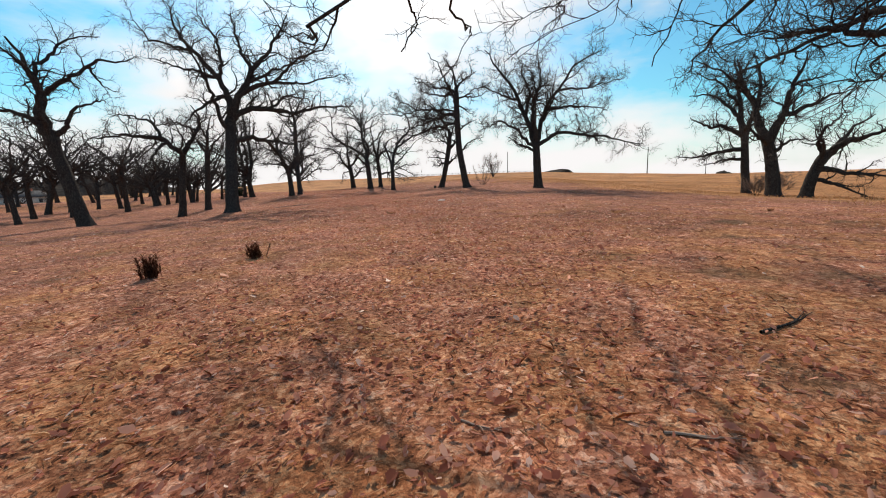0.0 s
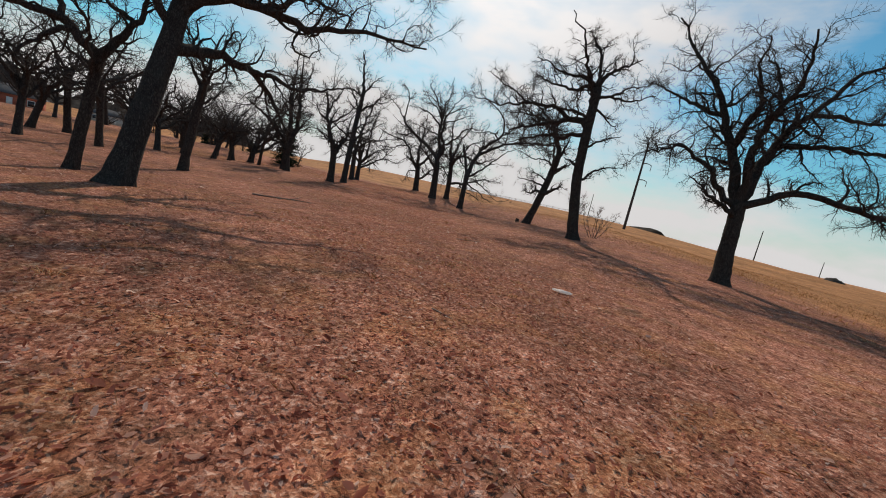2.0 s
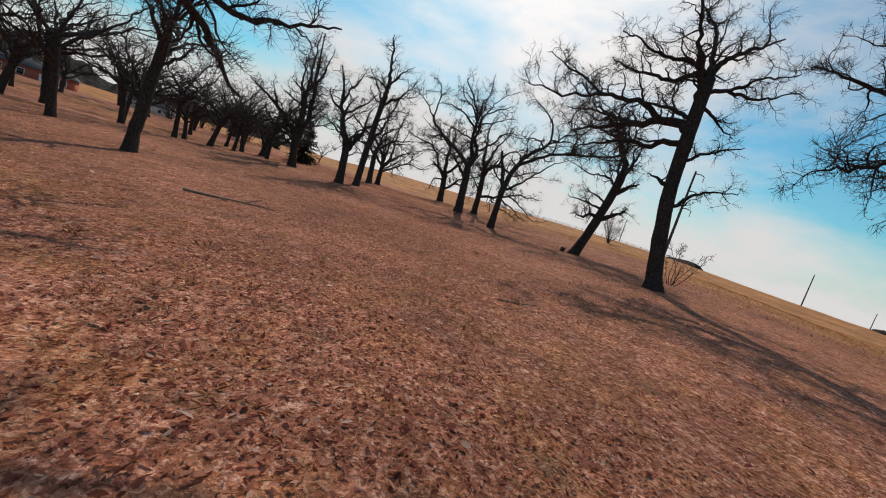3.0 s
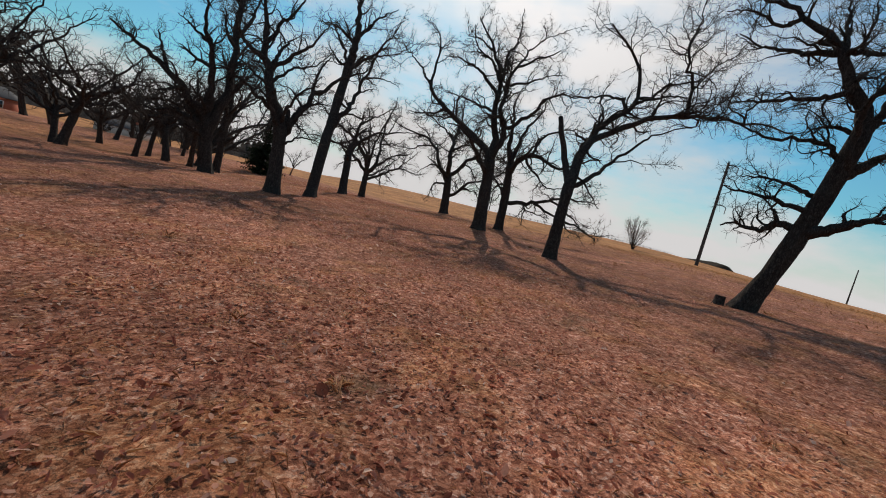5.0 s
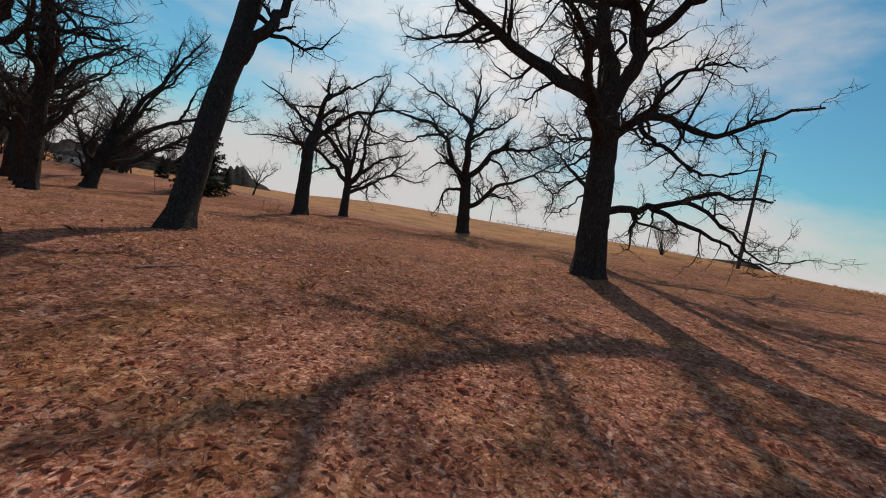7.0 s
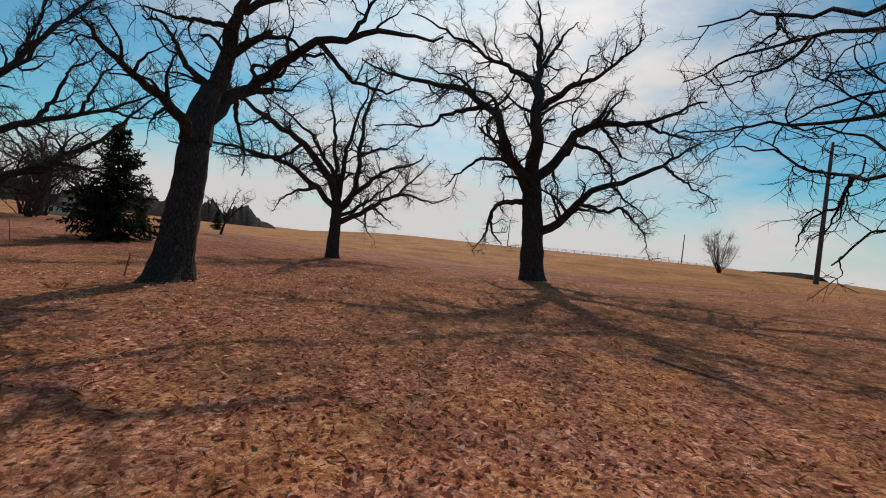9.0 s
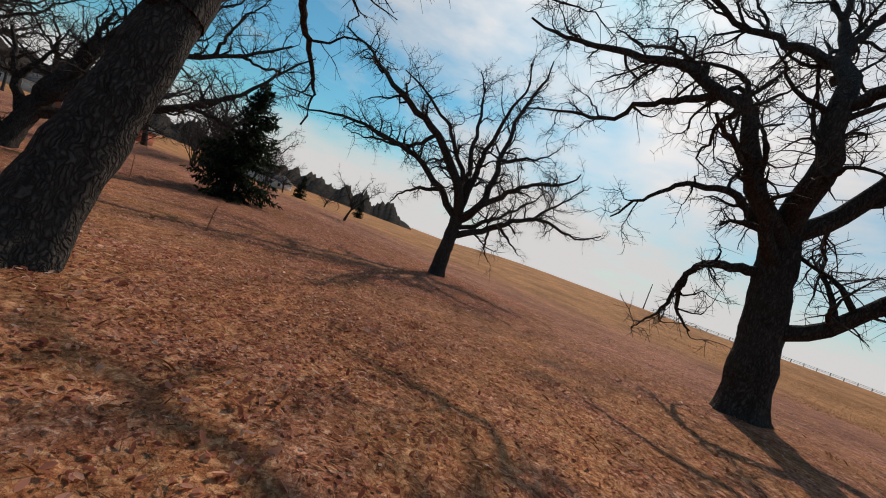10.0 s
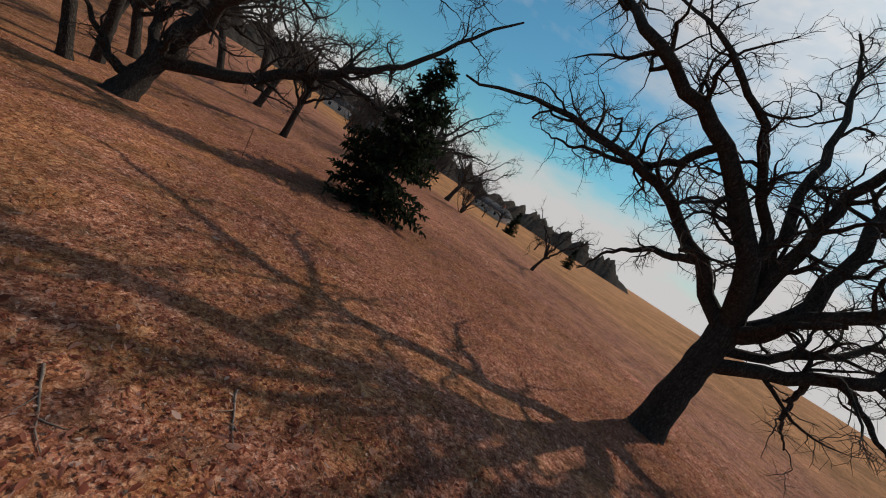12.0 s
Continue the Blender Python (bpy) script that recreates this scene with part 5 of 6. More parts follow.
# bushes, saplings and seedlings ----------------------------------------
def bare_bush(name, x, y, height, spread, stems, seed, label, mat=None, twig=0.012):
    rng = np.random.default_rng(seed)
    root = new(name)
    root.location = (x, y, float(ground_z(x, y)) - 0.08)
    az = rng.uniform(0, 360, stems)
    way = compass(az, rng.uniform(50, 85, stems))
    p1 = grow(rng, rng.normal(0, 0.12, (stems, 3)) * [1, 1, 0], way, rng.uniform(0.7, 1.05, stems) * height, 8, 0.10, 0.02)
    r1 = np.full((stems, 1), 0.008 * height) * np.linspace(1, 0.25, 9)[None]
    part("stem", tube_mesh("stem", [tubes(p1, r1, 5)], BARK), root)
    s, w, l, pr = offshoots(rng, p1, r1, 9, 0.25, 1.0, (20, 55), np.full(stems, spread * 0.4))
    p2 = grow(rng, s, w, l, 5, 0.18, 0.05)
    s, w, l, pr = offshoots(rng, p2, np.ones(p2.shape[:2]), 4, 0.2, 1.0, (20, 60), np.full(len(p2), spread * 0.2))
    p3 = grow(rng, s, w, l, 3, 0.2, 0.03)
    tagged(part("crown", tube_mesh("crown", [tubes(p2, np.full(p2.shape[:2], twig), 3), tubes(p3, np.full(p3.shape[:2], twig * 0.7), 3)], mat or TWIG), root), kind="stuff")
    return tagged(root, label, "bush")


PALE_TWIG = make_plain("pale_twigs", (0.20, 0.14, 0.11), 0.9, 0.1)
bare_bush("bush", 50.1, 132.3, 8.0, 6.0, 24, 21, "bare pale bush standing in the golden field", PALE_TWIG, 0.016)
bare_bush("bush", 14.0, 39.5, 2.4, 1.3, 8, 22, "bare pale brush behind an oak", PALE_TWIG, 0.01)
bare_bush("bush", 29.5, 22.5, 1.8, 2.2, 16, 23, "tangle of dry brush under the sprawling oak", PALE_TWIG, 0.01)
bare_bush("bush", 26.5, 21.5, 1.3, 1.8, 14, 24, "tangle of dry brush at the foot of an oak", PALE_TWIG, 0.01)
for k, (x, y, h) in enumerate(((-29.5, 84.5, 4.6), (-33.0, 88.0, 5.4), (-37.0, 85.0, 5.0), (-36.0, 92.0, 5.6), (-41.0, 95.0, 5.2), (-31.5, 94.0, 4.4), (-44.0, 88.0, 5.0))):
    bare_bush("bush", x, y, h, 4.4, 16, 26 + k, "grey bare thicket behind the spruce", None, 0.013)
bare_tree(-20.32, 91.54, (0.9, 60, 6, 18), 0.085, 0, 0, 41, "small bare fruit tree in the open meadow",
          [(0, 0.9, 0.7, 2.6, 1, ((90, 55), (100, 45), (95, 30))), (0, 0.95, 0.7, 2.6, 1, ((-80, 60), (-95, 45), (-90, 35))),
           (0, 1.0, 0.7, 2.3, 1, ((20, 75), (10, 70), (30, 60))), (0, 1.0, 0.6, 1.7, 1, ((180, 50), (170, 40), (185, 30)))], 0.7, 0.012, name="fruit_tree", size=1.3)


def seedling(x, y, height, seed):
    rng = np.random.default_rng(seed)
    n = 46
    way = compass(rng.uniform(0, 360, n), rng.uniform(66, 89, n))
    p = grow(rng, rng.normal(0, 0.05, (n, 3)) * [1, 1, 0], way, rng.uniform(0.3, 0.8, n) * height, 4, 0.1, 0.06)
    me = tube_mesh("cedar_seedling", [tubes(p, np.full((n, 1), 0.007) * np.linspace(0.8, 0.4, 5)[None], 4)], CEDAR)
    ob = new("cedar_seedling", me)
    ob.location = (x, y, float(ground_z(x, y)) - 0.02)
    s, w, l, pr = offshoots(rng, p, np.ones((n, 5)), 14, 0.1, 1.0, (20, 55), np.full(n, 0.10))
    p2 = grow(rng, s, w, l, 2, 0.2, 0.04)
    tagged(part("foliage", tube_mesh("foliage", [tubes(p2, np.full(p2.shape[:2], 0.0032), 3)], CEDAR), ob), kind="stuff")
    tagged(ob, "small rusty brown cedar seedling in the dry grass", "shrub", "cedar seedlings")


CEDAR = make_leafy("cedar_sprays", [(0.0, (0.07, 0.028, 0.016)), (0.6, (0.15, 0.062, 0.036)), (1.0, (0.24, 0.11, 0.065))], sheer=0.6)
seedling(*CEDAR_AT[0], 0.42, 31)
seedling(*CEDAR_AT[1], 0.34, 32)


# poles, fence and bank in the field -------------------------------------
POLE_STEEL = make_plain("weathered_pole", (0.055, 0.045, 0.04), 0.7, 0.3, 1.0)
PORCELAIN = make_plain("grey_porcelain", (0.25, 0.25, 0.26), 0.3, 0.5)
POST = make_plain("grey_fence_wood", (0.13, 0.11, 0.095), 0.85, 0.2)


def power_pole(x, y, height, r, arms, seed, label):
    root = new("power_pole")
    root.location = (x, y, float(ground_z(x, y)) - 0.3)
    line = np.array([[0, 0, z] for z in np.linspace(0, height + 0.3, 8)], float)
    rad = np.linspace(r, r * 0.6, 8)
    part("pole", tube_mesh("pole", [tubes(np.concatenate([line, line[-1:] + [[0, 0, 0.03]]])[None], np.r_[rad, 0.01][None], 14)], POLE_STEEL), root)
    for k in range(arms):
        z = height * (0.985 - 0.19 * k)
        side = compass(np.array(80.0), np.array(0.0))
        u = np.linspace(0, 1, 7)[:, None]
        arm = np.array([0, 0, z]) + side * u * 3.0 + np.array([0, 0, 1.0]) * (0.55 * np.sin(u * 2.2) - 0.45 * u)
        a = part("arm", tube_mesh("arm", [tubes(arm[None], np.linspace(r * 0.4, r * 0.22, 7)[None], 8)], POLE_STEEL), root)
        drop = np.array([arm[-1] + [0, 0, -q] for q in np.linspace(0, 1.5, 9)])
        rr = np.where(np.arange(9) % 2, 0.13, 0.06)
        part("insulator", tube_mesh("insulator", [tubes(drop[None], rr[None], 10)], PORCELAIN), a)
    return tagged(root, label, "utility pole", "poles along the field")


power_pole(63.0, 126.6, 24.5, 0.40, 3, 1, "tall dark power pole with curved arms beside a bank")
power_pole(131.0, 155.0, 12.5, 0.24, 0, 2, "thin wooden power pole in the far field")
power_pole(215.0, 205.0, 12.5, 0.24, 0, 3, "thin wooden power pole in the far field")
power_pole(86.0, 205.0, 12.0, 0.22, 0, 4, "thin wooden power pole near the field fence")
power_pole(22.0, 205.0, 9.0, 0.2, 0, 5, "thin wooden power pole behind the meadow")


def ridge(name, a, b, height, depth, mat, seed, label, kind, rough=0.3, step=1.0, sink=0.4, category="bank", taper=7):
    """A long low mound from a to b with an uneven crest."""
    rng = np.random.default_rng(seed)
    a, b = np.array(a, float), np.array(b, float)
    n = max(6, int(np.linalg.norm(b - a) / step))
    t = np.linspace(0, 1, n)
    c = a + (b - a) * t[:, None]
    side = np.array([-(b - a)[1], (b - a)[0]]) / np.linalg.norm(b - a)
    ends = np.clip(np.minimum(t, 1 - t) * taper, 0, 1) ** 0.5
    wave = np.interp(np.linspace(0, n / 5, n), np.arange(n // 5 + 3), rng.uniform(1 - rough, 1 + rough, n // 5 + 3))
    crest = height * ends * wave * (1 + rng.normal(0, rough * 0.18, n))
    prof = [(-1.0, -0.15), (-0.75, 0.35), (-0.4, 0.85), (0.0, 1.0), (0.4, 0.85), (0.75, 0.35), (1.0, -0.15)]
    v = []
    for o, h in prof:
        q = c + side * depth * 0.5 * o
        z = ground_z(q[:, 0], q[:, 1]) - sink + h * crest * (1 + rng.normal(0, rough * 0.08, n))
        v.append(np.column_stack([q, z]))
    v = np.concatenate(v)
    i = (np.arange(len(prof) - 1)[:, None] * n + np.arange(n - 1)[None]).ravel()
    f = np.stack([i, i + 1, i + n + 1, i + n], -1)
    ob = new(name, mesh_from(name, v, f.ravel(), np.full(len(f), 4), mat, True))
    return tagged(ob, label, category, kind=kind)


SOIL = make_plain("dark_soil", (0.032, 0.024, 0.018), 0.95, 0.05, 1.5, 0.5)
FAR_WOOD = make_plain("far_bare_woods", (0.05, 0.042, 0.036), 0.98, 0.02, 0.4, 0.45)
ridge("earth_bank", (95, 160), (109, 212), 1.9, 7.0, SOIL, 3, "dark earth bank at the edge of the golden field", "structure", 0.08, taper=25)
ridge("wooded_hill", (-190, 250), (-105, 300), 8.0, 60.0, FAR_WOOD, 4, "low hill of bare grey woods beyond the meadow", "structure", 0.5, 0.8, category="hill")
ridge("wooded_hill", (-330, 90), (-200, 270), 13.0, 80.0, FAR_WOOD, 5, "low hill of bare grey woods beyond the grove", "structure", 0.5, 1.0, category="hill")
ridge("wooded_hill", (-200, 0), (-260, 160), 11.0, 60.0, FAR_WOOD, 8, "low hill of bare grey woods beyond the grove", "structure", 0.5, 1.0, category="hill")
ridge("tree_line", (300, 300), (560, 330), 7.0, 20.0, FAR_WOOD, 6, "far dark line of trees across the fields", "structure", 0.5, 2.0, category="tree line")
ridge("tree_line", (330, 160), (330, 300), 7.0, 20.0, FAR_WOOD, 7, "far dark line of trees across the fields", "structure", 0.5, 2.0, category="tree line")


def rail_fence(a, b, posts, label):
    a, b = np.array(a, float), np.array(b, float)
    root = new("rail_fence")
    root.location = (*a, float(ground_z(*a)))
    post = mesh_from("post", *box_arrays(0.14, 0.14, 1.5), POST)
    pts = [a + (b - a) * k / (posts - 1) for k in range(posts)]
    for q in pts:
        o = part("post", post, root)
        o.location = (*(q - a), float(ground_z(*q)) - root.location.z)
    for p, q in zip(pts, pts[1:]):
        for h in (0.55, 1.05, 1.4):
            z0, z1 = float(ground_z(*p)), float(ground_z(*q))
            line = np.array([[*(p - a), z0 + h - root.location.z], [*(q - a), z1 + h - root.location.z]])
            part("rail", tube_mesh("rail", [tubes(line[None], np.full((1, 2), 0.05), 6)], POST), root)
    return tagged(root, label, "fence")


def box_arrays(w, d, h):
    v = [(x * w / 2, y * d / 2, z * h) for z in (0, 1) for x, y in ((-1, -1), (1, -1), (1, 1), (-1, 1))]
    f = [0, 3, 2, 1, 4, 5, 6, 7, 0, 1, 5, 4, 1, 2, 6, 5, 2, 3, 7, 6, 3, 0, 4, 7]
    return v, f, [4] * 6


rail_fence((24, 200), (98, 196), 26, "pale wooden rail fence along the rise of the field")


# houses beyond the trees -------------------------------------------------
BRICK_RED = make_plain("red_brick_wall", (0.33, 0.11, 0.07), 0.9, 0.1, 8.0, 0.3)
SIDING = make_plain("pale_siding", (0.50, 0.47, 0.43), 0.7, 0.3, 2.0, 0.12)
ROOFING = make_plain("grey_shingles", (0.09, 0.085, 0.085), 0.9, 0.1, 6.0, 0.35)
GLASS = make_plain("dark_window_glass", (0.02, 0.024, 0.03), 0.08, 0.6, 1.0, 0.1)
TRIM = make_plain("white_trim", (0.72, 0.71, 0.68), 0.6, 0.3, 2.0, 0.06)


def house(x, y, turn, w, d, h, wall, label):
    root = new("house")
    root.location, root.rotation_euler = (x, y, float(ground_z(x, y)) - 0.1), (0, 0, radians(turn))
    part("wall", mesh_from("wall", *box_arrays(w, d, h), wall), root)
    e, r = 0.5, d * 0.28
    v = [(sx * (w / 2 + e), sy * (d / 2 + e), z) for z in (h, h + 0.18) for sx, sy in ((-1, -1), (1, -1), (1, 1), (-1, 1))] + [(-w / 2 + d * 0.25, 0, h + r), (w / 2 - d * 0.25, 0, h + r)]
    f = [0, 3, 2, 1, 0, 1, 5, 4, 1, 2, 6, 5, 2, 3, 7, 6, 3, 0, 4, 7, 4, 5, 9, 8, 6, 7, 8, 9, 5, 6, 9, 7, 4, 8]
    part("roof", mesh_from("roof", v, f, [4] * 7 + [3, 3], ROOFING), root)
    pane = mesh_from("window", *box_arrays(1.1, 0.06, 1.2), GLASS)
    frame_me = mesh_from("window_frame", *box_arrays(1.36, 0.05, 1.46), TRIM)
    n = max(2, int(w / 3.2))
    for sy in (-1, 1):
        for k in range(n):
            px = -w / 2 + w * (k + 0.5) / n
            if k == n // 2 and sy < 0:
                q = part("door", mesh_from("door", *box_arrays(1.0, 0.08, 2.05), TRIM), root)
                q.location = (px, sy * (d / 2 + 0.02), 0.12)
                continue
            q = part("window", pane, root)
            q.location = (px, sy * (d / 2 + 0.03), 0.95)
            fr = part("window_frame", frame_me, q)
            fr.location = (0, -sy * 0.012, -0.13)
    part("chimney", mesh_from("chimney", [(a + w * 0.2, b, c) for a, b, c in box_arrays(0.7, 0.7, h + r + 0.9)[0]], *box_arrays(0.7, 0.7, 1)[1:], BRICK_RED), root)
    return tagged(root, label, "house", "houses beyond the woods")


house(-96, 118, 35, 14, 8, 2.8, BRICK_RED, "red brick bungalow behind bare trees")
house(-120, 190, 20, 16, 9, 2.9, SIDING, "pale sided bungalow with a grey roof behind trees")
house(-150, 130, 60, 15, 9, 2.9, SIDING, "pale sided bungalow with a grey roof beyond the woods")


# stump, logs, sticks and litter ------------------------------------------
CUT_WOOD = make_plain("cut_wood", (0.30, 0.20, 0.12), 0.85, 0.15, 12.0, 0.3)
PALE_STICK = make_plain("dead_stick", (0.28, 0.20, 0.15), 0.9, 0.1, 14.0, 0.4)
WHITE_BAG = make_leafy("dirty_white_plastic", [(0.0, (0.95, 0.86, 0.80)), (1.0, (0.97, 0.90, 0.84))], 0.5, 0.5)


def stump(x, y, r, h, seed):
    rng = np.random.default_rng(seed)
    root = new("stump")
    root.location = (x, y, float(ground_z(x, y)) - 0.06)
    z = np.linspace(0, h, 5)
    line = np.column_stack([0.03 * z, 0.02 * z, z])
    rad = r * (1 + 0.45 * np.exp(-z / 0.12))
    v, f = tubes(line[None], rad[None], 16)
    v = v + rng.normal(0, r * 0.05, v.shape) * [1, 1, 0.3]
    part("body", mesh_from("body", v, f.ravel(), np.full(len(f), 4), BARK, True), root)
    ring = v[-16:] + [0, 0, -0.012]
    part("cut_face", mesh_from("cut_face", ring * [1, 1, 1], np.arange(16), [16], CUT_WOOD), root, "sawn wood top")
    return tagged(root, "low cut stump beside a leaning oak", "stump")


stump(10.13, 45.24, 0.13, 0.34, 2)


def stick(x, y, az, length, r, seed, label, mat):
    rng = np.random.default_rng(seed)
    p = grow(rng, np.zeros((1, 3)), compass(np.array([float(az)]), np.array([0.0])), np.array([length]), 8, 0.09, 0.0)
    g = ground_z(p[0, :, 0] + x, p[0, :, 1] + y)
    p[0, :, 2] = g + r * 0.9
    side = grow(rng, p[0, 3:6:2], compass(np.array([az + 45.0, az - 50.0]), np.array([8.0, 6.0])), np.array([0.28, 0.22]) * length, 8, 0.1, 0.0)
    pieces = [tubes(p, (r * np.linspace(1, 0.35, 9))[None], 7), tubes(side, np.tile(r * np.linspace(0.6, 0.2, 9), (2, 1)), 5)]
    v, f = joined(pieces)
    z0 = float(ground_z(x, y))
    ob = new("fallen_branch", mesh_from("fallen_branch", v - [0, 0, z0], f.ravel(), np.full(len(f), 4), mat, True))
    ob.location = (x, y, z0)
    return tagged(ob, label, "branch", "fallen branches")


for k, (x, y, az, ln, r) in enumerate(STICKS):
    stick(x, y, az, ln, r, 60 + k, "fallen dead branch lying on the leaf litter", BARK if k == 5 else PALE_STICK)


def weed_stalk(x, y, height, seed):
    rng = np.random.default_rng(seed)
    p = grow(rng, np.zeros((1, 3)), np.array([[0.05, 0.0, 1.0]]), np.array([height]), 8, 0.03, 0.0)
    r = np.linspace(0.016, 0.008, 9)[None]
    s, w, l, pr = offshoots(rng, p, r, 9, 0.45, 1.0, (25, 50), np.array([0.22 * height]))
    q = grow(rng, s, w, l, 4, 0.12, 0.12)
    ob = new("weed_stalk", tube_mesh("weed_stalk", [tubes(p, r, 6), tubes(q, np.full((len(q), 5), 0.005), 4)], DRY_STALK))
    ob.location = (x, y, float(ground_z(x, y)) - 0.03)
    return tagged(ob, "tall dry brown weed stalk near a leaning oak", "weed", "dry weed stalks")


DRY_STALK = make_plain("dry_stalk", (0.24, 0.12, 0.07), 0.9, 0.1)
for k, (x, y, h) in enumerate(WEEDS):
    weed_stalk(x, y, h, 90 + k)


def plastic_bag(x, y, turn):
    bm = bmesh.new()
    bmesh.ops.create_icosphere(bm, subdivisions=3, radius=1.0)
    for v in bm.verts:
        n1 = noise.noise(v.co * 2.2) * 0.35 + noise.noise(v.co * 5.0) * 0.18
        v.co = Vector((v.co.x * (0.20 + 0.03 * math.sin(v.co.x * 4)), v.co.y * 0.075, v.co.z * 0.035 + 0.03)) * (1 + n1 * 0.55)
    me = bpy.data.meshes.new("plastic_bag")
    bm.to_mesh(me)
    bm.free()
    me.materials.append(WHITE_BAG)
    ob = new("plastic_bag", me)
    ob.location, ob.rotation_euler = (x, y, float(ground_z(x, y)) + 0.01), (0, 0, radians(turn))
    tagged(ob, "crumpled dirty white plastic bag on the leaves", "litter")


plastic_bag(5.1, 21.4, -25)


# leaf litter and grass ---------------------------------------------------
def path_x(y):
    """Middle of the strip of ground that lies closest to the walk."""
    return np.interp(y, [0, 10, 20, 40, 55, 66, 72, 80], [0.4, 1.6, 1.8, 0.3, -1.7, -3.0, -6.5, -10.0])


def scatter(rng, n, y0, y1, half):
    y = rng.uniform(y0, y1, n)
    x = path_x(y) + rng.normal(0, half, n)
    return x, y


def patchy(rng, x, y, cut, freq):
    n = np.sin(x * freq + 1.3 * np.sin(y * freq * 0.7)) + np.sin(y * freq * 1.1 + 1.7 * np.sin(x * freq * 0.6)) + rng.normal(0, 0.9, len(x))
    return n > cut


def leaves(name, count, half, mean, seed, label):
    """Curled leaves: two halves bent up from the midrib."""
    rng = np.random.default_rng(seed)
    if half:
        x, y = scatter(rng, count, -0.5, 86, half)
    else:
        x, y = rng.uniform(-22, -3, count), rng.uniform(64, 84, count)
    keep = patchy(rng, x, y, -1.2 + 0.9 * np.clip((y - 54) / 16, 0, 1), 0.8)
    x, y = x[keep], y[keep]
    n = len(x)
    size = mean * np.exp(rng.normal(0, 0.33, n))
    az = rng.uniform(0, 2 * np.pi, n)
    tilt = rng.normal(0, 0.30, (n, 2))
    u = np.stack([np.cos(az), np.sin(az), tilt[:, 0]], -1) * size[:, None]
    w = np.stack([-np.sin(az), np.cos(az), tilt[:, 1]], -1) * (size * rng.uniform(0.25, 0.6, n))[:, None]
    lump = np.sin(x * 19 + 2.1 * np.sin(y * 13)) + np.sin(y * 23 + 1.9 * np.sin(x * 11 + 0.7 * y))
    c = np.stack([x, y, ground_z(x, y) + rng.uniform(0.003, 0.016, n) + 0.014 * np.clip(lump, 0, 2)], -1)
    up = np.array([0, 0, 1.0])
    fold, curl = (size * rng.uniform(-0.08, 0.4, n))[:, None] * up, (size * rng.uniform(-0.2, 0.45, n))[:, None] * up
    v = np.stack([c - u, c - u * 0.35 + w + fold, c + u * 0.45 + w * 0.8 + fold, c + u + curl, c + u * 0.4 - w * 0.8 + fold, c - u * 0.4 - w + fold], 1).reshape(-1, 3)
    i = np.arange(n)[:, None] * 6
    f = np.concatenate([i + [0, 3, 2, 1], i + [0, 5, 4, 3]], 1)
    ob = new(name, mesh_from(name, v, f.ravel(), np.full(2 * n, 4), LEAF))
    tagged(ob, label, "leaf litter", kind="stuff")


def blades(name, x, y, h, rng, mat, label, width=0.004, lean=0.55, stand=1.0):
    n = len(x)
    az = rng.uniform(0, 2 * np.pi, n)
    d = np.stack([np.cos(az), np.sin(az), 0 * az], -1)
    s = np.stack([-np.sin(az), np.cos(az), 0 * az], -1) * width
    c = np.stack([x, y, ground_z(x, y) - 0.01 * stand], -1)
    k = rng.uniform(0.1, 1.0, n)[:, None] * lean * 1.4
    up = np.array([0, 0, 1.0])
    mid = c + up * h[:, None] * 0.55 * stand + d * h[:, None] * k * 0.4
    tip = c + up * h[:, None] * (1 - 0.25 * k) * stand + d * h[:, None] * k * 1.2
    v = np.stack([c - s, c + s, mid + s * 0.8, tip, mid - s * 0.8], 1).reshape(-1, 3)
    ob = new(name, mesh_from(name, v, np.arange(n * 5), np.full(n, 5), mat))
    tagged(ob, label, "grass", kind="stuff")


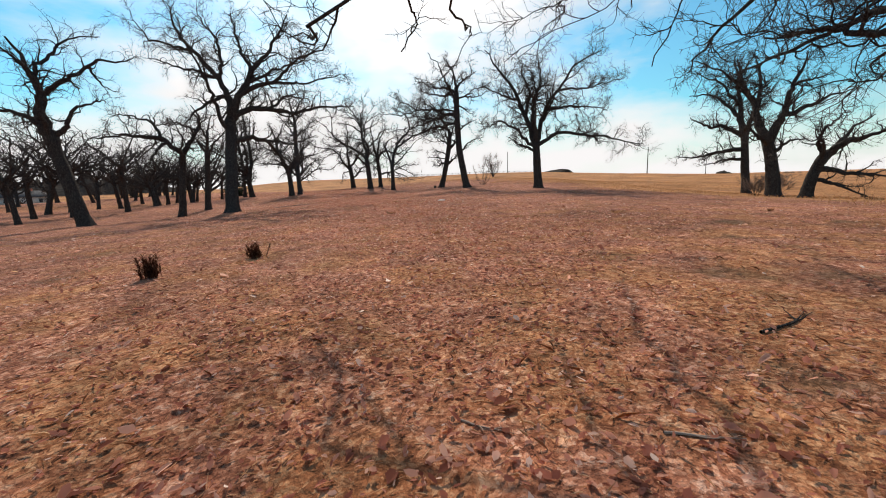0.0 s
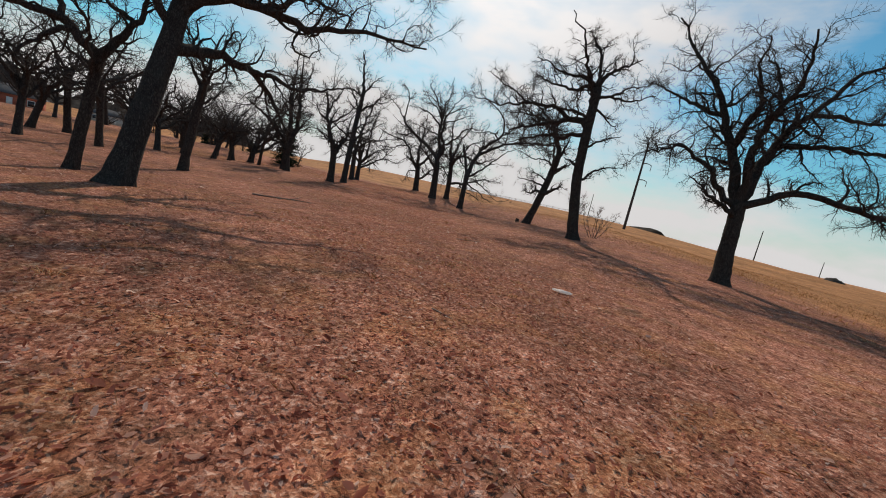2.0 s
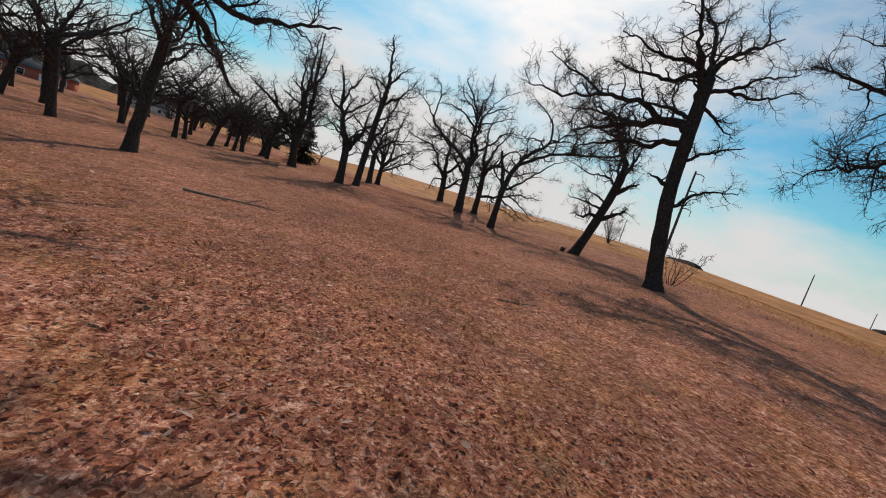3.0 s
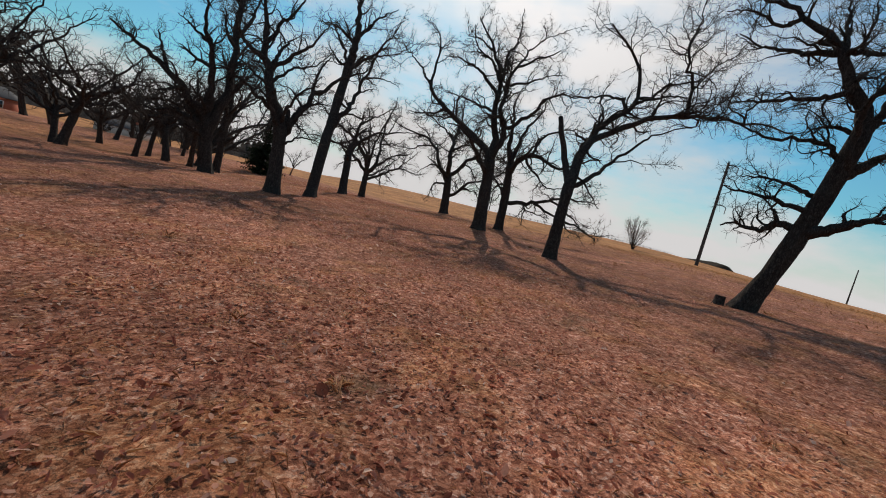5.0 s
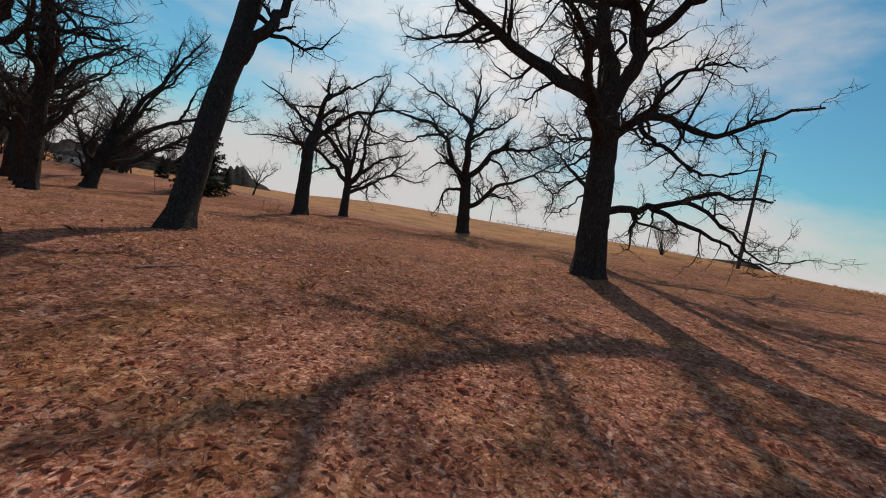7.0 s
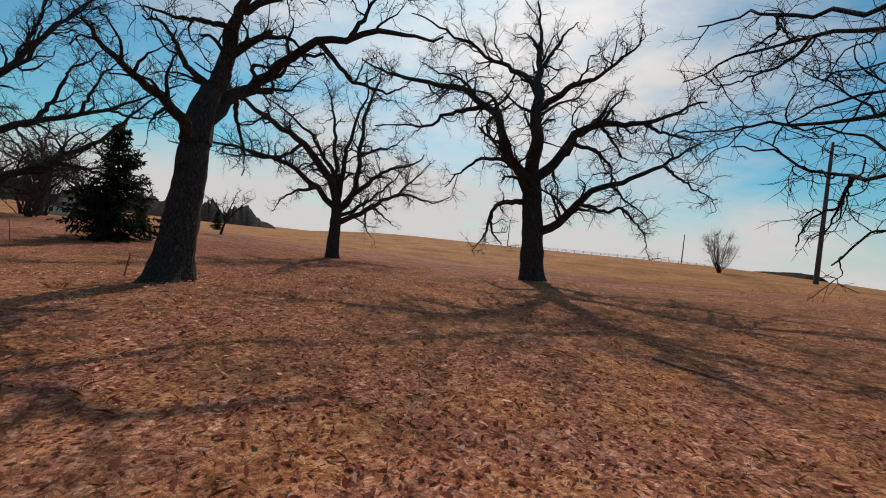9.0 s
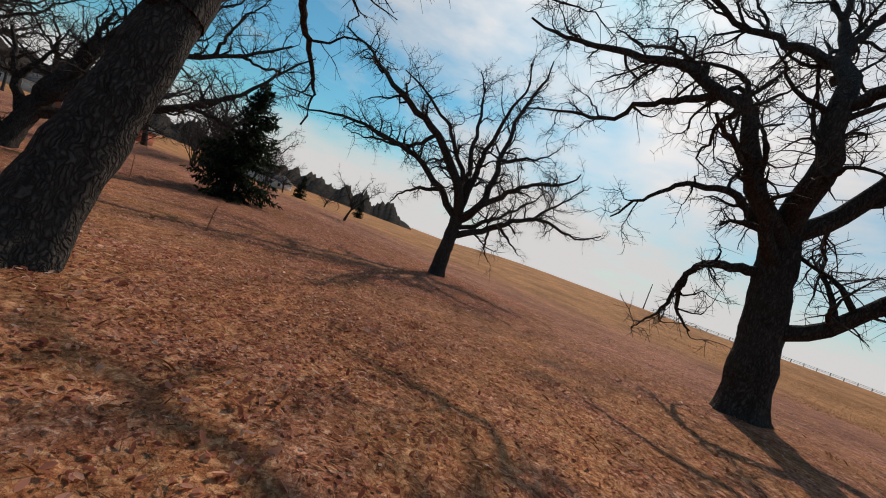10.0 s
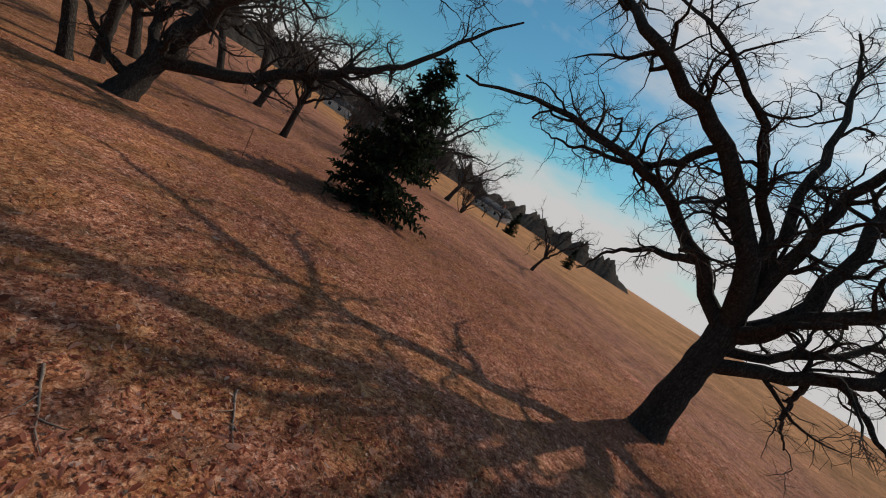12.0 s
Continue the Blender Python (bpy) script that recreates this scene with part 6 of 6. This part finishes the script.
def grasses():
    rng = np.random.default_rng(12)
    x, y = scatter(rng, 150000, -0.5, 86, 4.0)
    keep = patchy(rng, x, y, 0.0, 0.55)
    x, y = x[keep], y[keep]
    blades("dry_grass", x, y, rng.uniform(0.03, 0.075, len(x)), rng, STRAW, "short dry straw grass among the leaves", 0.0015, 1.3, 0.28)
    # wisps that stand above the mat
    x, y = scatter(rng, 60000, -0.5, 86, 4.0)
    keep = patchy(rng, x * 3.1, y * 3.1, 0.9, 0.9)
    blades("dry_grass", x[keep], y[keep], rng.uniform(0.04, 0.11, keep.sum()), rng, STRAW, "thin pale wisps of dry grass among the leaves", 0.0019, 0.9, 0.7)
    x, y = rng.uniform(-20, -2, 60000), rng.uniform(64, 84, 60000)
    keep = patchy(rng, x * 2.3, y * 2.3, -0.2, 0.9)
    blades("dry_grass", x[keep], y[keep], rng.uniform(0.04, 0.10, keep.sum()), rng, STRAW, "matted pale straw round a lone oak", 0.0026, 1.2, 0.35)
    # tufts
    tx, ty = scatter(rng, 130, 0, 84, 7.0)
    m = rng.integers(18, 46, len(tx))
    gx, gy = np.repeat(tx, m) + rng.normal(0, 0.06, m.sum()), np.repeat(ty, m) + rng.normal(0, 0.06, m.sum())
    blades("grass_tufts", gx, gy, np.repeat(rng.uniform(0.05, 0.13, len(tx)), m) * rng.uniform(0.5, 1.1, m.sum()), rng, STRAW, "pale tufts of dry bunch grass", 0.0022, 0.7)
    # taller grass of the open field
    y = rng.uniform(5, 125, 52000)
    x = rng.uniform(15, 52, 52000) - 0.05 * (y - 40)
    keep = patchy(rng, x, y, -0.8, 0.3)
    blades("field_grass", x[keep], y[keep], rng.uniform(0.06, 0.18, keep.sum()), rng, FIELD_STRAW, "tall golden grass of the open field", 0.006, 0.6)


FIELD_STRAW = make_leafy("golden_grass", [(0.0, (0.34, 0.15, 0.065)), (0.5, (0.53, 0.265, 0.12)), (1.0, (0.68, 0.40, 0.20))], sheer=0.5)
leaves("fallen_leaves", 145000, 2.8, 0.020, 11, "curled brown oak leaves strewn over the grass")
leaves("fallen_leaves", 80000, 8.0, 0.025, 13, "brown oak leaves scattered further out on the grass")
leaves("fallen_leaves", 85000, 0, 0.018, 14, "brown oak leaves in the grass at the open end of the grove")
grasses()
